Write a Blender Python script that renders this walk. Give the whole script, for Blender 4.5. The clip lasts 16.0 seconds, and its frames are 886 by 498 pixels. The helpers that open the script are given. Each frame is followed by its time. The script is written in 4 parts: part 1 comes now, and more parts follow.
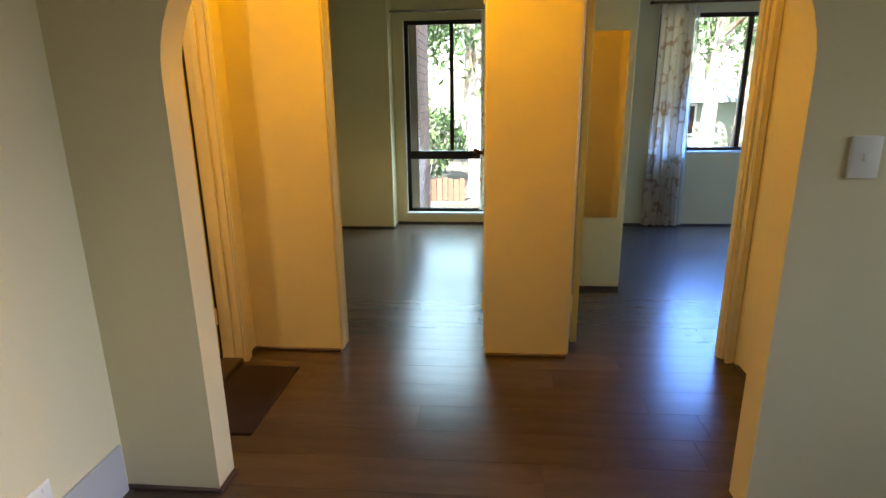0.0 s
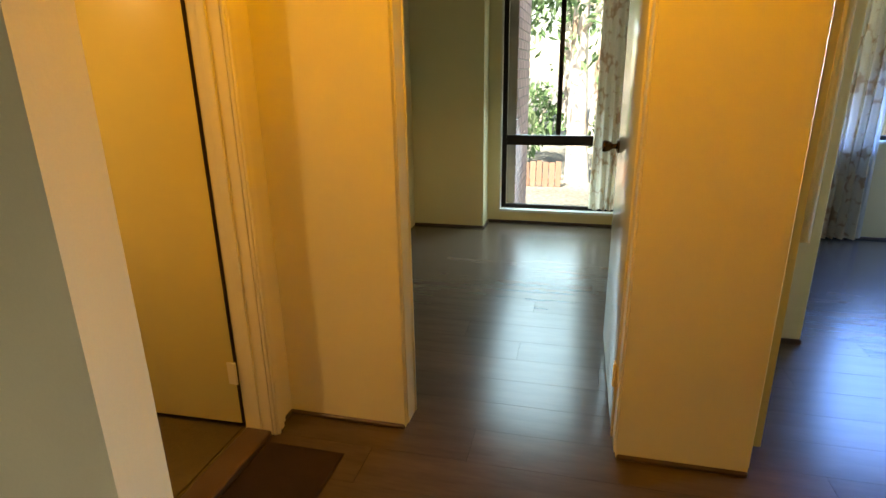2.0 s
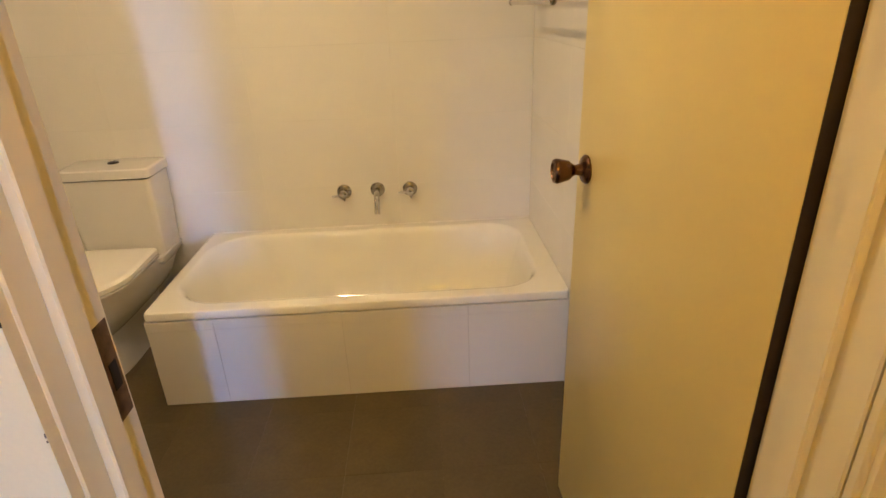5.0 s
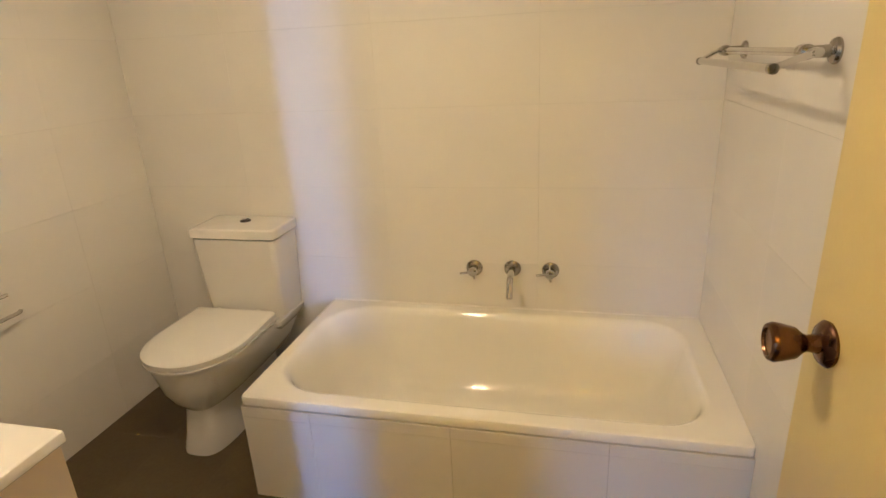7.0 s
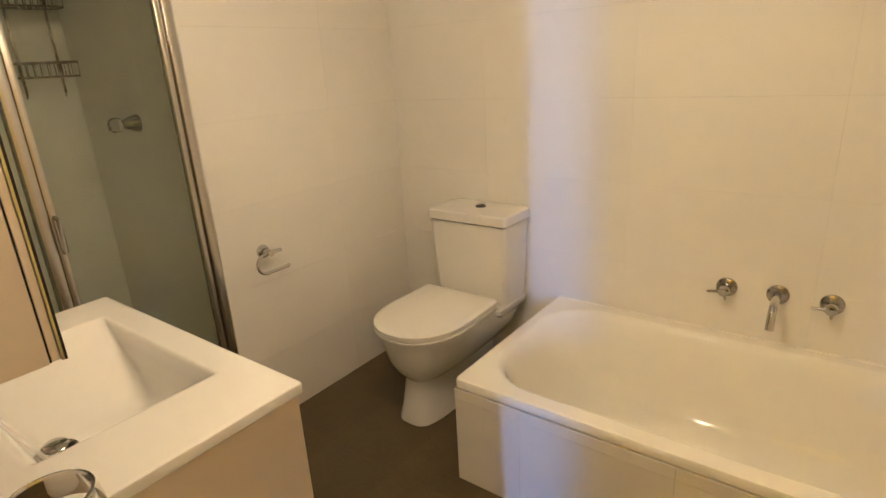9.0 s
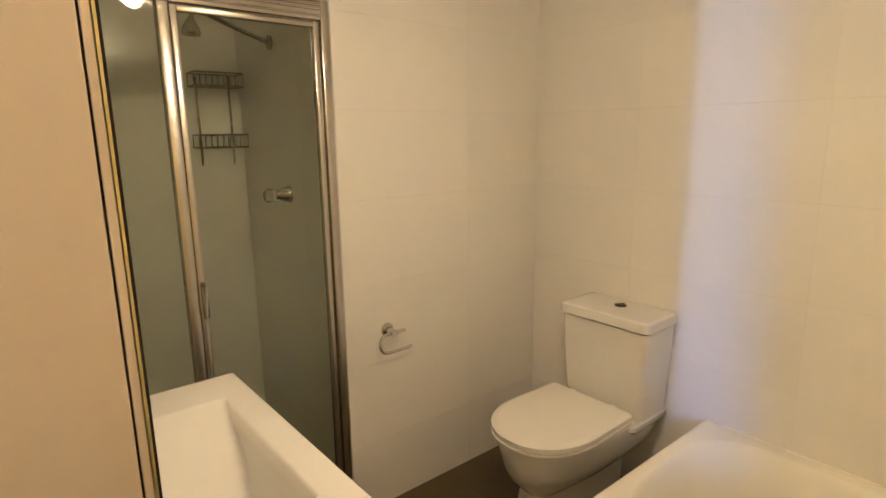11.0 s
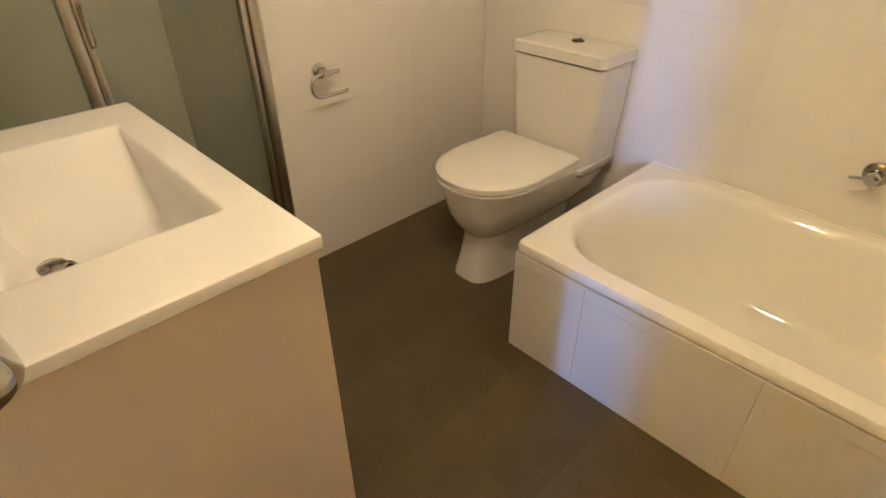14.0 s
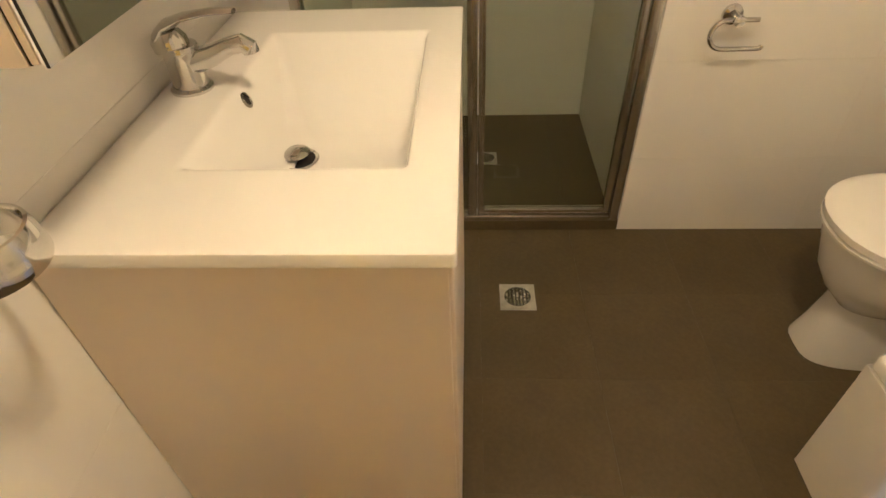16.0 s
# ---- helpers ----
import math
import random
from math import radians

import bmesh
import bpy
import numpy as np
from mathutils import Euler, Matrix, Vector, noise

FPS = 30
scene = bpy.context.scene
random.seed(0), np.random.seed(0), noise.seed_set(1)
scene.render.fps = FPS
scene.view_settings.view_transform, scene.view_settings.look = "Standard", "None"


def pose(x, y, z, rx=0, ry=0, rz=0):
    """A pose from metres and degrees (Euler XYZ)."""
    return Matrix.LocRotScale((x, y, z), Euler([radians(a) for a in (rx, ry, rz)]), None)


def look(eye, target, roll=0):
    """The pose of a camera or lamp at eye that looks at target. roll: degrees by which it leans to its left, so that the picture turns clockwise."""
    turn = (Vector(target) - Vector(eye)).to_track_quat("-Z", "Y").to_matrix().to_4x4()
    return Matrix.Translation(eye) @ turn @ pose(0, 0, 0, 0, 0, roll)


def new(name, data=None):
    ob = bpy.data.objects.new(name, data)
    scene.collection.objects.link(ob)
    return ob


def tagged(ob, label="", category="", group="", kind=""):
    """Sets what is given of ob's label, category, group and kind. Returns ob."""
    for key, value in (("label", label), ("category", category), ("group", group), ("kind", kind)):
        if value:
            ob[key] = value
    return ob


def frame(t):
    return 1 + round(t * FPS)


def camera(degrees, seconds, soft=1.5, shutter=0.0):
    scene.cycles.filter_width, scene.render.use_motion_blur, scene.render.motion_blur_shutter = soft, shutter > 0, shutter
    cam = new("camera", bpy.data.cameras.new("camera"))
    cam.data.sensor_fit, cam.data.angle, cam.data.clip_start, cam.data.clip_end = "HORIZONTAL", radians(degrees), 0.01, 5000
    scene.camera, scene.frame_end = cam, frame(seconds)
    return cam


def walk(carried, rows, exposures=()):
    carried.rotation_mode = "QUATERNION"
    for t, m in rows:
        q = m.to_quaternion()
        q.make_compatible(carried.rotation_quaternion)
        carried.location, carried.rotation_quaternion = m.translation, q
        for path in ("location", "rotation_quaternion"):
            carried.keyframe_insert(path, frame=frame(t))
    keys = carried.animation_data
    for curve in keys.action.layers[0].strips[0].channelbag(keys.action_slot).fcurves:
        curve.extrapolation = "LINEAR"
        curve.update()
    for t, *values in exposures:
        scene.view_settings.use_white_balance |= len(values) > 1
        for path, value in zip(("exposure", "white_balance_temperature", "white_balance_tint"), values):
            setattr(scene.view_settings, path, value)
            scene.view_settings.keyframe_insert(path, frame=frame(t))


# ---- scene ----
cam = camera(77.1, 16.0)
PATH = [
    (0, (-0.099, -0.252, 1.37), (-0.269, 1.667, 0.831), -0.7),
    (0.5, (-0.185, -0.032, 1.371), (-0.365, 1.882, 0.82), -0.6),
    (1, (-0.228, 0.177, 1.35), (-0.448, 2.083, 0.785), -0.9),
    (1.5, (-0.253, 0.439, 1.378), (-0.553, 2.326, 0.789), -1.0),
    (2, (-0.304, 0.731, 1.341), (-0.769, 2.577, 0.726), -0.9),
    (2.5, (-0.414, 1.014, 1.366), (-1.152, 2.749, 0.698), -0.9),
    (3, (-0.517, 1.282, 1.348), (-1.589, 2.8, 0.609), -0.7),
    (3.5, (-0.594, 1.498, 1.344), (-2.007, 2.668, 0.549), -0.8),
    (4, (-0.786, 1.692, 1.318), (-2.435, 2.45, 0.476), -1.3),
    (4.5, (-0.925, 1.83, 1.308), (-2.702, 2.193, 0.466), -2.0),
    (5, (-1.026, 1.963, 1.327), (-2.856, 2.026, 0.523), -2.3),
    (5.2, (-1.072, 1.991, 1.332), (-2.912, 1.964, 0.548), -2.4),
    (7.3, (-1.456, 1.982, 1.377), (-3.273, 1.453, 0.729), -2.7),
    (7.5, (-1.475, 1.961, 1.359), (-3.273, 1.368, 0.716), -2.5),
    (8, (-1.496, 1.937, 1.346), (-3.212, 1.146, 0.69), -2.9),
    (8.5, (-1.5, 1.929, 1.346), (-3.11, 0.942, 0.687), -3.2),
    (9, (-1.497, 1.914, 1.342), (-2.998, 0.755, 0.708), -3.3),
    (9.5, (-1.521, 1.88, 1.341), (-2.919, 0.573, 0.761), -3.2),
    (10, (-1.556, 1.83, 1.36), (-2.871, 0.41, 0.856), -2.6),
    (12.3, (-1.588, 1.802, 1.437), (-2.811, 0.265, 1.061), -0.5),
    (12.5, (-1.585, 1.803, 1.407), (-2.817, 0.289, 0.971), -0.7),
    (13, (-1.597, 1.808, 1.353), (-2.83, 0.378, 0.694), -0.9),
    (13.5, (-1.626, 1.801, 1.288), (-2.839, 0.491, 0.387), -0.7),
    (14, (-1.674, 1.779, 1.245), (-2.82, 0.581, 0.127), -0.3),
    (14.5, (-1.762, 1.734, 1.186), (-2.765, 0.555, -0.08), -0.2),
    (15, (-1.835, 1.644, 1.172), (-2.603, 0.382, -0.176), -0.8),
    (15.5, (-1.906, 1.617, 1.183), (-2.292, 0.197, -0.171), -1.7),
    (16, (-1.992, 1.634, 1.22), (-1.893, 0.138, -0.105), -2.6),
]
# the camera's own brightness and white balance: daylight in the hall, lamplight in the bathroom
TONES = [(0.0, 2.62, 7300, 9), (1.0, 2.62, 7300, 9), (2.0, 2.5, 8300, 8), (2.9, 2.48, 8700, 8), (3.5, 2.35, 13000, 8), (4.0, 2.48, 7700, 8), (4.5, 2.58, 5750, 8), (5.2, 2.85, 4850, 10), (7.4, 2.82, 4650, 10), (9.0, 2.85, 4700, 10), (12.5, 2.75, 4750, 10), (13.5, 2.83, 4700, 10), (14.5, 3.02, 4650, 10), (15.5, 3.12, 4700, 10), (16.0, 3.18, 4700, 10)]
walk(cam, [(t, look(eye, target, roll)) for t, eye, target, roll in PATH], TONES)

# ---- world, sun, lamps ----
world = bpy.data.worlds.new("sky")
scene.world = world
world.use_nodes = True
wn = world.node_tree.nodes
sky = wn.new("ShaderNodeTexSky")
sky.sky_type = "NISHITA"
sky.sun_disc = False
sky.sun_elevation = radians(50)
sky.sun_rotation = radians(202)
wn["Background"].inputs["Strength"].default_value = 0.10
world.node_tree.links.new(sky.outputs["Color"], wn["Background"].inputs["Color"])


def lamp(name, kind, where, watts, colour, size=0.1, target=None, size_y=None):
    data = bpy.data.lights.new(name, kind)
    data.energy, data.color = watts, colour
    ob = new(name, data)
    ob.matrix_world = look(where, target) if target else Matrix.Translation(where)
    if kind == "AREA":
        data.shape, data.size, data.size_y = "RECTANGLE", size, size_y or size
    elif kind == "SUN":
        data.angle = size
    else:
        data.shadow_soft_size = size
    return ob


lamp("sun", "SUN", (0, 20, 20), 4.4, (1.0, 0.95, 0.87), radians(0.5), target=(2.5, 26.2, 12.0))
WARM = (1.0, 0.465, 0.006)
BULB = (1.0, 0.62, 0.27)
BLUE = (0.42, 0.60, 1.0)
lamp("hall_lamp", "POINT", (-0.45, 1.88, 2.28), 3.8, WARM, 0.07)
# two bulbs of the bathroom's ceiling fitting
HEADS = ((-2.30, 1.31, 2.00), (-2.18, 1.31, 2.00))
for head in HEADS:
    lamp("bath_lamp", "POINT", head, 1.55, BULB, 0.04)
# the sky's light in the window openings, falling inwards and down
for name, where, watts, colour, wide, high, target, spread in (
        ("window_light_a", (-0.62, 5.70, 1.1), 4.6, (0.42, 0.71, 1.0), 0.68, 1.9, (-0.62, 4.70, -0.3), 104),
        ("window_light_b", (2.38, 5.70, 1.42), 11.5, (0.11, 0.30, 1.0), 1.1, 1.25, (2.38, 4.70, 0.0), 100),
        # c: opening out of view, inferred from the daylight stripe over the bath
        ("window_light_c", (3.66, 3.74, 1.4), 1.85, BLUE, 0.15, 1.3, (0.0, 2.37, 1.0), 60),
        # d: added to brighten the front room's left wall, its window is unseen
        ("added_window_light_d", (2.86, 0.15, 1.45), 6.2, (0.60, 0.68, 1.0), 1.6, 1.2, (-1.4, -0.5, -0.35), 64)):
    lamp(name, "AREA", where, watts, colour, wide, target=target, size_y=high).data.spread = radians(spread)


# ---- materials ----
def material(name, colour, rough=0.5, metal=0.0, vary=0.0, scale=6.0, fine=0.0, fine_scale=220.0, bump=0.0, bump_scale=60.0,
             rough_vary=0.0, coat=0.0, stretch=(1, 1, 1), per_object=0.0, transmission=0.0, ior=1.45, alpha=1.0, stain=None,
             stain_at=(0.55, 0.75), stain_scale=2.0, specular=0.5):
    m = bpy.data.materials.new(name)
    m.use_nodes = True
    n, l = m.node_tree.nodes, m.node_tree.links
    b = n["Principled BSDF"]
    b.inputs["Roughness"].default_value = rough
    b.inputs["Metallic"].default_value = metal
    b.inputs["Coat Weight"].default_value = coat
    b.inputs["Coat Roughness"].default_value = 0.08
    b.inputs["Transmission Weight"].default_value = transmission
    b.inputs["IOR"].default_value = ior
    b.inputs["Alpha"].default_value = alpha
    b.inputs["Specular IOR Level"].default_value = specular
    co = n.new("ShaderNodeTexCoord")
    mp = n.new("ShaderNodeMapping")
    mp.inputs["Scale"].default_value = stretch
    l.new(co.outputs["Object"], mp.inputs["Vector"])

    def noise_tex(s, detail=4.0):
        t = n.new("ShaderNodeTexNoise")
        t.inputs["Scale"].default_value = s
        t.inputs["Detail"].default_value = detail
        l.new(mp.outputs["Vector"], t.inputs["Vector"])
        return t.outputs["Fac"]

    rgb = n.new("ShaderNodeRGB")
    rgb.outputs[0].default_value = (*colour, 1)
    out = rgb.outputs[0]

    def scaled(fac, low, high, col):
        r = n.new("ShaderNodeMapRange")
        r.inputs["From Min"].default_value, r.inputs["From Max"].default_value = 0.3, 0.7
        r.inputs["To Min"].default_value, r.inputs["To Max"].default_value = low, high
        l.new(fac, r.inputs["Value"])
        mul = n.new("ShaderNodeVectorMath")
        mul.operation = "SCALE"
        l.new(col, mul.inputs[0])
        l.new(r.outputs[0], mul.inputs["Scale"])
        return mul.outputs[0]

    if vary:
        out = scaled(noise_tex(scale), 1 - vary, 1 + vary, out)
    if fine:
        out = scaled(noise_tex(fine_scale), 1 - fine, 1 + fine, out)
    if per_object:
        oi = n.new("ShaderNodeObjectInfo")
        r = n.new("ShaderNodeMapRange")
        r.inputs["To Min"].default_value, r.inputs["To Max"].default_value = 1 - per_object, 1 + per_object
        l.new(oi.outputs["Random"], r.inputs["Value"])
        mul = n.new("ShaderNodeVectorMath")
        mul.operation = "SCALE"
        l.new(out, mul.inputs[0])
        l.new(r.outputs[0], mul.inputs["Scale"])
        out = mul.outputs[0]
    if stain:
        ramp = n.new("ShaderNodeMapRange")
        ramp.inputs["From Min"].default_value, ramp.inputs["From Max"].default_value = stain_at
        l.new(noise_tex(stain_scale, 6), ramp.inputs["Value"])
        mix = n.new("ShaderNodeMix")
        mix.data_type = "RGBA"
        l.new(ramp.outputs[0], mix.inputs["Factor"])
        l.new(out, mix.inputs["A"])
        mix.inputs["B"].default_value = (*stain, 1)
        out = mix.outputs["Result"]
    l.new(out, b.inputs["Base Color"])
    if rough_vary:
        r = n.new("ShaderNodeMapRange")
        r.inputs["From Min"].default_value, r.inputs["From Max"].default_value = 0.3, 0.7
        r.inputs["To Min"].default_value, r.inputs["To Max"].default_value = max(rough - rough_vary, 0), rough + rough_vary
        l.new(noise_tex(scale * 1.7), r.inputs["Value"])
        l.new(r.outputs[0], b.inputs["Roughness"])
    if bump:
        bp = n.new("ShaderNodeBump")
        bp.inputs["Strength"].default_value = bump
        bp.inputs["Distance"].default_value = 0.004
        l.new(noise_tex(bump_scale), bp.inputs["Height"])
        l.new(bp.outputs["Normal"], b.inputs["Normal"])
    return m


PAINT = material("wall_paint", (0.76, 0.68, 0.43), 0.55, vary=0.03, scale=1.5, fine=0.015, bump=0.12, bump_scale=90, stain=(0.62, 0.55, 0.36), stain_at=(0.66, 0.9), stain_scale=1.2)
TRIM_PAINT = material("trim_gloss_paint", (0.77, 0.69, 0.45), 0.28, vary=0.03, scale=3, bump=0.08, bump_scale=70, stain=(0.55, 0.46, 0.32), stain_at=(0.68, 0.85), stain_scale=7)
DOOR_PAINT = material("door_paint", (0.66, 0.54, 0.185), 0.30, vary=0.02, scale=1.3, bump=0.05, bump_scale=160)
DOOR_GLOSS = material("door_gloss_paint", (0.74, 0.68, 0.50), 0.13, vary=0.03, scale=2, bump=0.03, bump_scale=60)
CEIL = material("ceiling_paint", (0.80, 0.78, 0.72), 0.8, vary=0.02, scale=2, bump=0.1, bump_scale=150)
LAMINATE = material("laminate", (0.076, 0.051, 0.036), 0.24, vary=0.16, scale=2.2, fine=0.08, fine_scale=11, stretch=(1.0, 7, 1), per_object=0.13, stain=(0.048, 0.028, 0.019), stain_at=(0.66, 0.85), stain_scale=2.6)
FLOOR_BASE = material("floor_underlay", (0.02, 0.014, 0.011), 0.7, vary=0.2)
SKIRT = material("skirting_wood", (0.075, 0.046, 0.032), 0.4, vary=0.25, scale=5, fine=0.1, stretch=(1, 1, 6))
TILE = material("wall_tile", (0.80, 0.78, 0.72), 0.22, vary=0.015, scale=2, per_object=0.005, bump=0.03, bump_scale=25, rough_vary=0.05)
GROUT = material("grout", (0.80, 0.78, 0.72), 0.5, vary=0.08, scale=20)
BFLOOR = material("bath_floor_tile", (0.091, 0.067, 0.0275), 0.40, vary=0.18, scale=3, fine=0.10, fine_scale=90, per_object=0.015, bump=0.15, bump_scale=120, rough_vary=0.08, stain=(0.062, 0.048, 0.028), stain_at=(0.6, 0.8), stain_scale=4)
BGROUT = material("bath_floor_grout", (0.087, 0.065, 0.0285), 0.8, vary=0.15, scale=12)
CERAMIC = material("white_ceramic", (0.77, 0.755, 0.71), 0.06, vary=0.01, scale=3, coat=0.5)
ACRYLIC = material("bath_enamel", (0.86, 0.845, 0.77), 0.05, vary=0.012, scale=3, coat=0.4)
SEAT = material("seat_plastic", (0.86, 0.84, 0.77), 0.18, vary=0.01, scale=3)
VANITY = material("vanity_laminate", (0.76, 0.67, 0.56), 0.32, vary=0.02, scale=2, bump=0.02, bump_scale=200)
# both chrome colours are lowered to stand for dark surroundings reflected in them
CHROME = material("chrome", (0.62, 0.61, 0.58), 0.08, 1.0, vary=0.05, scale=30, rough_vary=0.04)
CHROME_DULL = material("dull_chrome", (0.36, 0.34, 0.30), 0.24, 1.0, vary=0.14, scale=40, rough_vary=0.08)
DRAIN = material("worn_drain_plate", (0.46, 0.44, 0.38), 0.4, 0.3, vary=0.15, scale=60)
# flush button chrome, the dark room it mirrors put into its colour
CHROME_DARK_REFLECTION = material("chrome_dark_reflection", (0.10, 0.095, 0.09), 0.12, 1.0, vary=0.1, scale=40)
ALU = material("satin_aluminium", (0.60, 0.57, 0.50), 0.26, 1.0, vary=0.03, scale=6)
BRONZE = material("antique_bronze", (0.16, 0.085, 0.045), 0.24, 1.0, vary=0.3, scale=25, rough_vary=0.08)
STEEL = material("hinge_steel", (0.45, 0.40, 0.32), 0.4, 1.0, vary=0.2, scale=50)
RAW = material("raw_door_edge", (0.022, 0.012, 0.008), 0.6, vary=0.3, scale=30)
# flat near-black pieces stand in for shade in holes and gaps; also mirror edges
DARK = material("gap_shade_and_edge", (0.012, 0.010, 0.009), 0.7, vary=0.2)
RUST = material("rusted_plate", (0.13, 0.075, 0.04), 0.5, 0.6, vary=0.5, scale=60)
MAT = material("doormat_rubber", (0.024, 0.011, 0.008), 0.95, vary=0.25, scale=8, fine=0.35, fine_scale=300, bump=0.8, bump_scale=320)
FRAME = material("bronze_anodised_frame", (0.028, 0.020, 0.018), 0.35, 0.4, vary=0.2, scale=8)
PLASTIC = material("switch_plastic", (0.80, 0.80, 0.76), 0.25, vary=0.01)
LOW_GREY = material("low_band_grey", (0.50, 0.50, 0.50), 0.4, vary=0.03, scale=4)
SILL = material("white_sill", (0.80, 0.79, 0.75), 0.35, vary=0.03, scale=5)
BRICK = material("painted_brick", (0.56, 0.42, 0.42), 0.9, vary=0.15, scale=6, per_object=0.1, bump=0.4, bump_scale=90)
MORTAR = material("mortar", (0.42, 0.38, 0.35), 0.95, vary=0.1)
BARK = material("gum_bark", (0.60, 0.56, 0.52), 0.9, vary=0.25, scale=3, fine=0.2, fine_scale=30, stretch=(1, 1, 0.3), bump=0.6, bump_scale=14, stain=(0.20, 0.14, 0.10), stain_at=(0.5, 0.68), stain_scale=2.2)
LEAF = material("leaf_green", (0.10, 0.19, 0.085), 0.55, vary=0.4, scale=0.9, fine=0.3, fine_scale=9)
LEAF_B = material("leaf_light", (0.15, 0.22, 0.12), 0.55, vary=0.35, scale=0.8, fine=0.3, fine_scale=9)
GRASS = material("dry_lawn", (0.17, 0.18, 0.17), 0.95, vary=0.35, scale=0.5, fine=0.35, fine_scale=14, bump=0.5, bump_scale=20)
FENCE = material("fence_timber", (0.20, 0.125, 0.095), 0.85, vary=0.25, scale=5, stretch=(1, 1, 0.2), per_object=0.2)
ROOFC = material("metal_roof", (0.30, 0.42, 0.44), 0.5, vary=0.08, scale=2)
HOUSEW = material("house_render", (0.30, 0.36, 0.30), 0.85, vary=0.1, scale=1.5)
def opal(name, glow, power=3.0):
    m = material(name, (0.9, 0.85, 0.75), 0.3)
    b = m.node_tree.nodes["Principled BSDF"]
    b.inputs["Emission Color"].default_value = (*glow, 1)
    b.inputs["Emission Strength"].default_value = power
    return m


GLOBE = opal("opal_globe", BULB)
FROSTED = opal("frosted_bulb", BULB, 14.0)
GLOBE_HALL = opal("amber_opal_globe", WARM)
GLASS = material("window_glass", (1, 1, 1), 0.0, transmission=1.0, ior=1.02, specular=0.5)
# greenish tint taken darker: the alcove's dimness is put into the glass colour
SH_GLASS = material("shower_glass", (0.63, 0.67, 0.56), 0.02, transmission=1.0, ior=1.42, rough_vary=0.0)
CLEAR = material("clear_acrylic", (0.95, 0.95, 0.92), 0.05, transmission=1.0, ior=1.45)
MIRROR = material("mirror_silver", (0.86, 0.87, 0.85), 0.02, 1.0)
MIRROR_OLD = material("wall_mirror_silver", (0.80, 0.78, 0.72), 0.06, 1.0, vary=0.03, scale=4)


def curtain_material():
    m = material("floral_curtain", (0.90, 0.84, 0.72), 0.85, fine=0.08, fine_scale=260, bump=0.2, bump_scale=300)
    n, l = m.node_tree.nodes, m.node_tree.links
    b = n["Principled BSDF"]
    base = b.inputs["Base Color"].links[0].from_socket
    co = n.new("ShaderNodeTexCoord")
    vor = n.new("ShaderNodeTexVoronoi")
    vor.inputs["Scale"].default_value = 16
    l.new(co.outputs["Object"], vor.inputs["Vector"])
    noi = n.new("ShaderNodeTexNoise")
    noi.inputs["Scale"].default_value = 7
    noi.inputs["Detail"].default_value = 5
    l.new(co.outputs["Object"], noi.inputs["Vector"])
    add = n.new("ShaderNodeMath")
    add.operation = "MULTIPLY"
    l.new(noi.outputs["Fac"], add.inputs[0])
    l.new(vor.outputs["Distance"], add.inputs[1])
    rng = n.new("ShaderNodeMapRange")
    rng.inputs["From Min"].default_value, rng.inputs["From Max"].default_value = 0.30, 0.42
    l.new(add.outputs[0], rng.inputs["Value"])
    mix = n.new("ShaderNodeMix")
    mix.data_type = "RGBA"
    l.new(rng.outputs[0], mix.inputs["Factor"])
    l.new(base, mix.inputs["A"])
    mix.inputs["B"].default_value = (0.64, 0.47, 0.31, 1)
    l.new(mix.outputs["Result"], b.inputs["Base Color"])
    # thin cloth lets daylight through
    thin = n.new("ShaderNodeBsdfTranslucent")
    l.new(mix.outputs["Result"], thin.inputs["Color"])
    both = n.new("ShaderNodeMixShader")
    both.inputs["Fac"].default_value = 0.72
    l.new(b.outputs["BSDF"], both.inputs[1])
    l.new(thin.outputs["BSDF"], both.inputs[2])
    l.new(both.outputs["Shader"], n["Material Output"].inputs["Surface"])
    return m


CURTAIN = curtain_material()
SHEER = material("sheer_voile", (0.78, 0.78, 0.78), 0.9, fine=0.05, fine_scale=300, alpha=0.75)


# ---- building blocks ----
def part(name, bm, mat, parent=None, label="", smooth=False):
    me = bpy.data.meshes.new(name)
    bmesh.ops.recalc_face_normals(bm, faces=bm.faces)
    bm.to_mesh(me)
    bm.free()
    me.materials.append(mat)
    if smooth:
        me.polygons.foreach_set("use_smooth", [True] * len(me.polygons))
        me.set_sharp_from_angle(angle=radians(38))
    ob = new(name, me)
    if parent:
        ob.parent = parent
        ob.matrix_parent_inverse = parent.matrix_basis.inverted()
    return tagged(ob, label)


def thing(name, where, label, category, group=""):
    ob = new(name)
    ob.empty_display_size = 0.05
    ob.matrix_basis = Matrix.Translation(where)
    return tagged(ob, label, category, group)


def box(x0, x1, y0, y1, z0, z1, bevel=0.0, seg=2, bm=None):
    bm = bm or bmesh.new()
    r = bmesh.ops.create_cube(bm, size=1)
    for v in r["verts"]:
        v.co = Vector(((x0 + x1) / 2 + v.co.x * (x1 - x0), (y0 + y1) / 2 + v.co.y * (y1 - y0), (z0 + z1) / 2 + v.co.z * (z1 - z0)))
    if bevel:
        es = {e for v in r["verts"] for e in v.link_edges}
        bmesh.ops.bevel(bm, geom=list(es), offset=bevel, segments=seg, affect="EDGES", profile=0.5)
    return bm


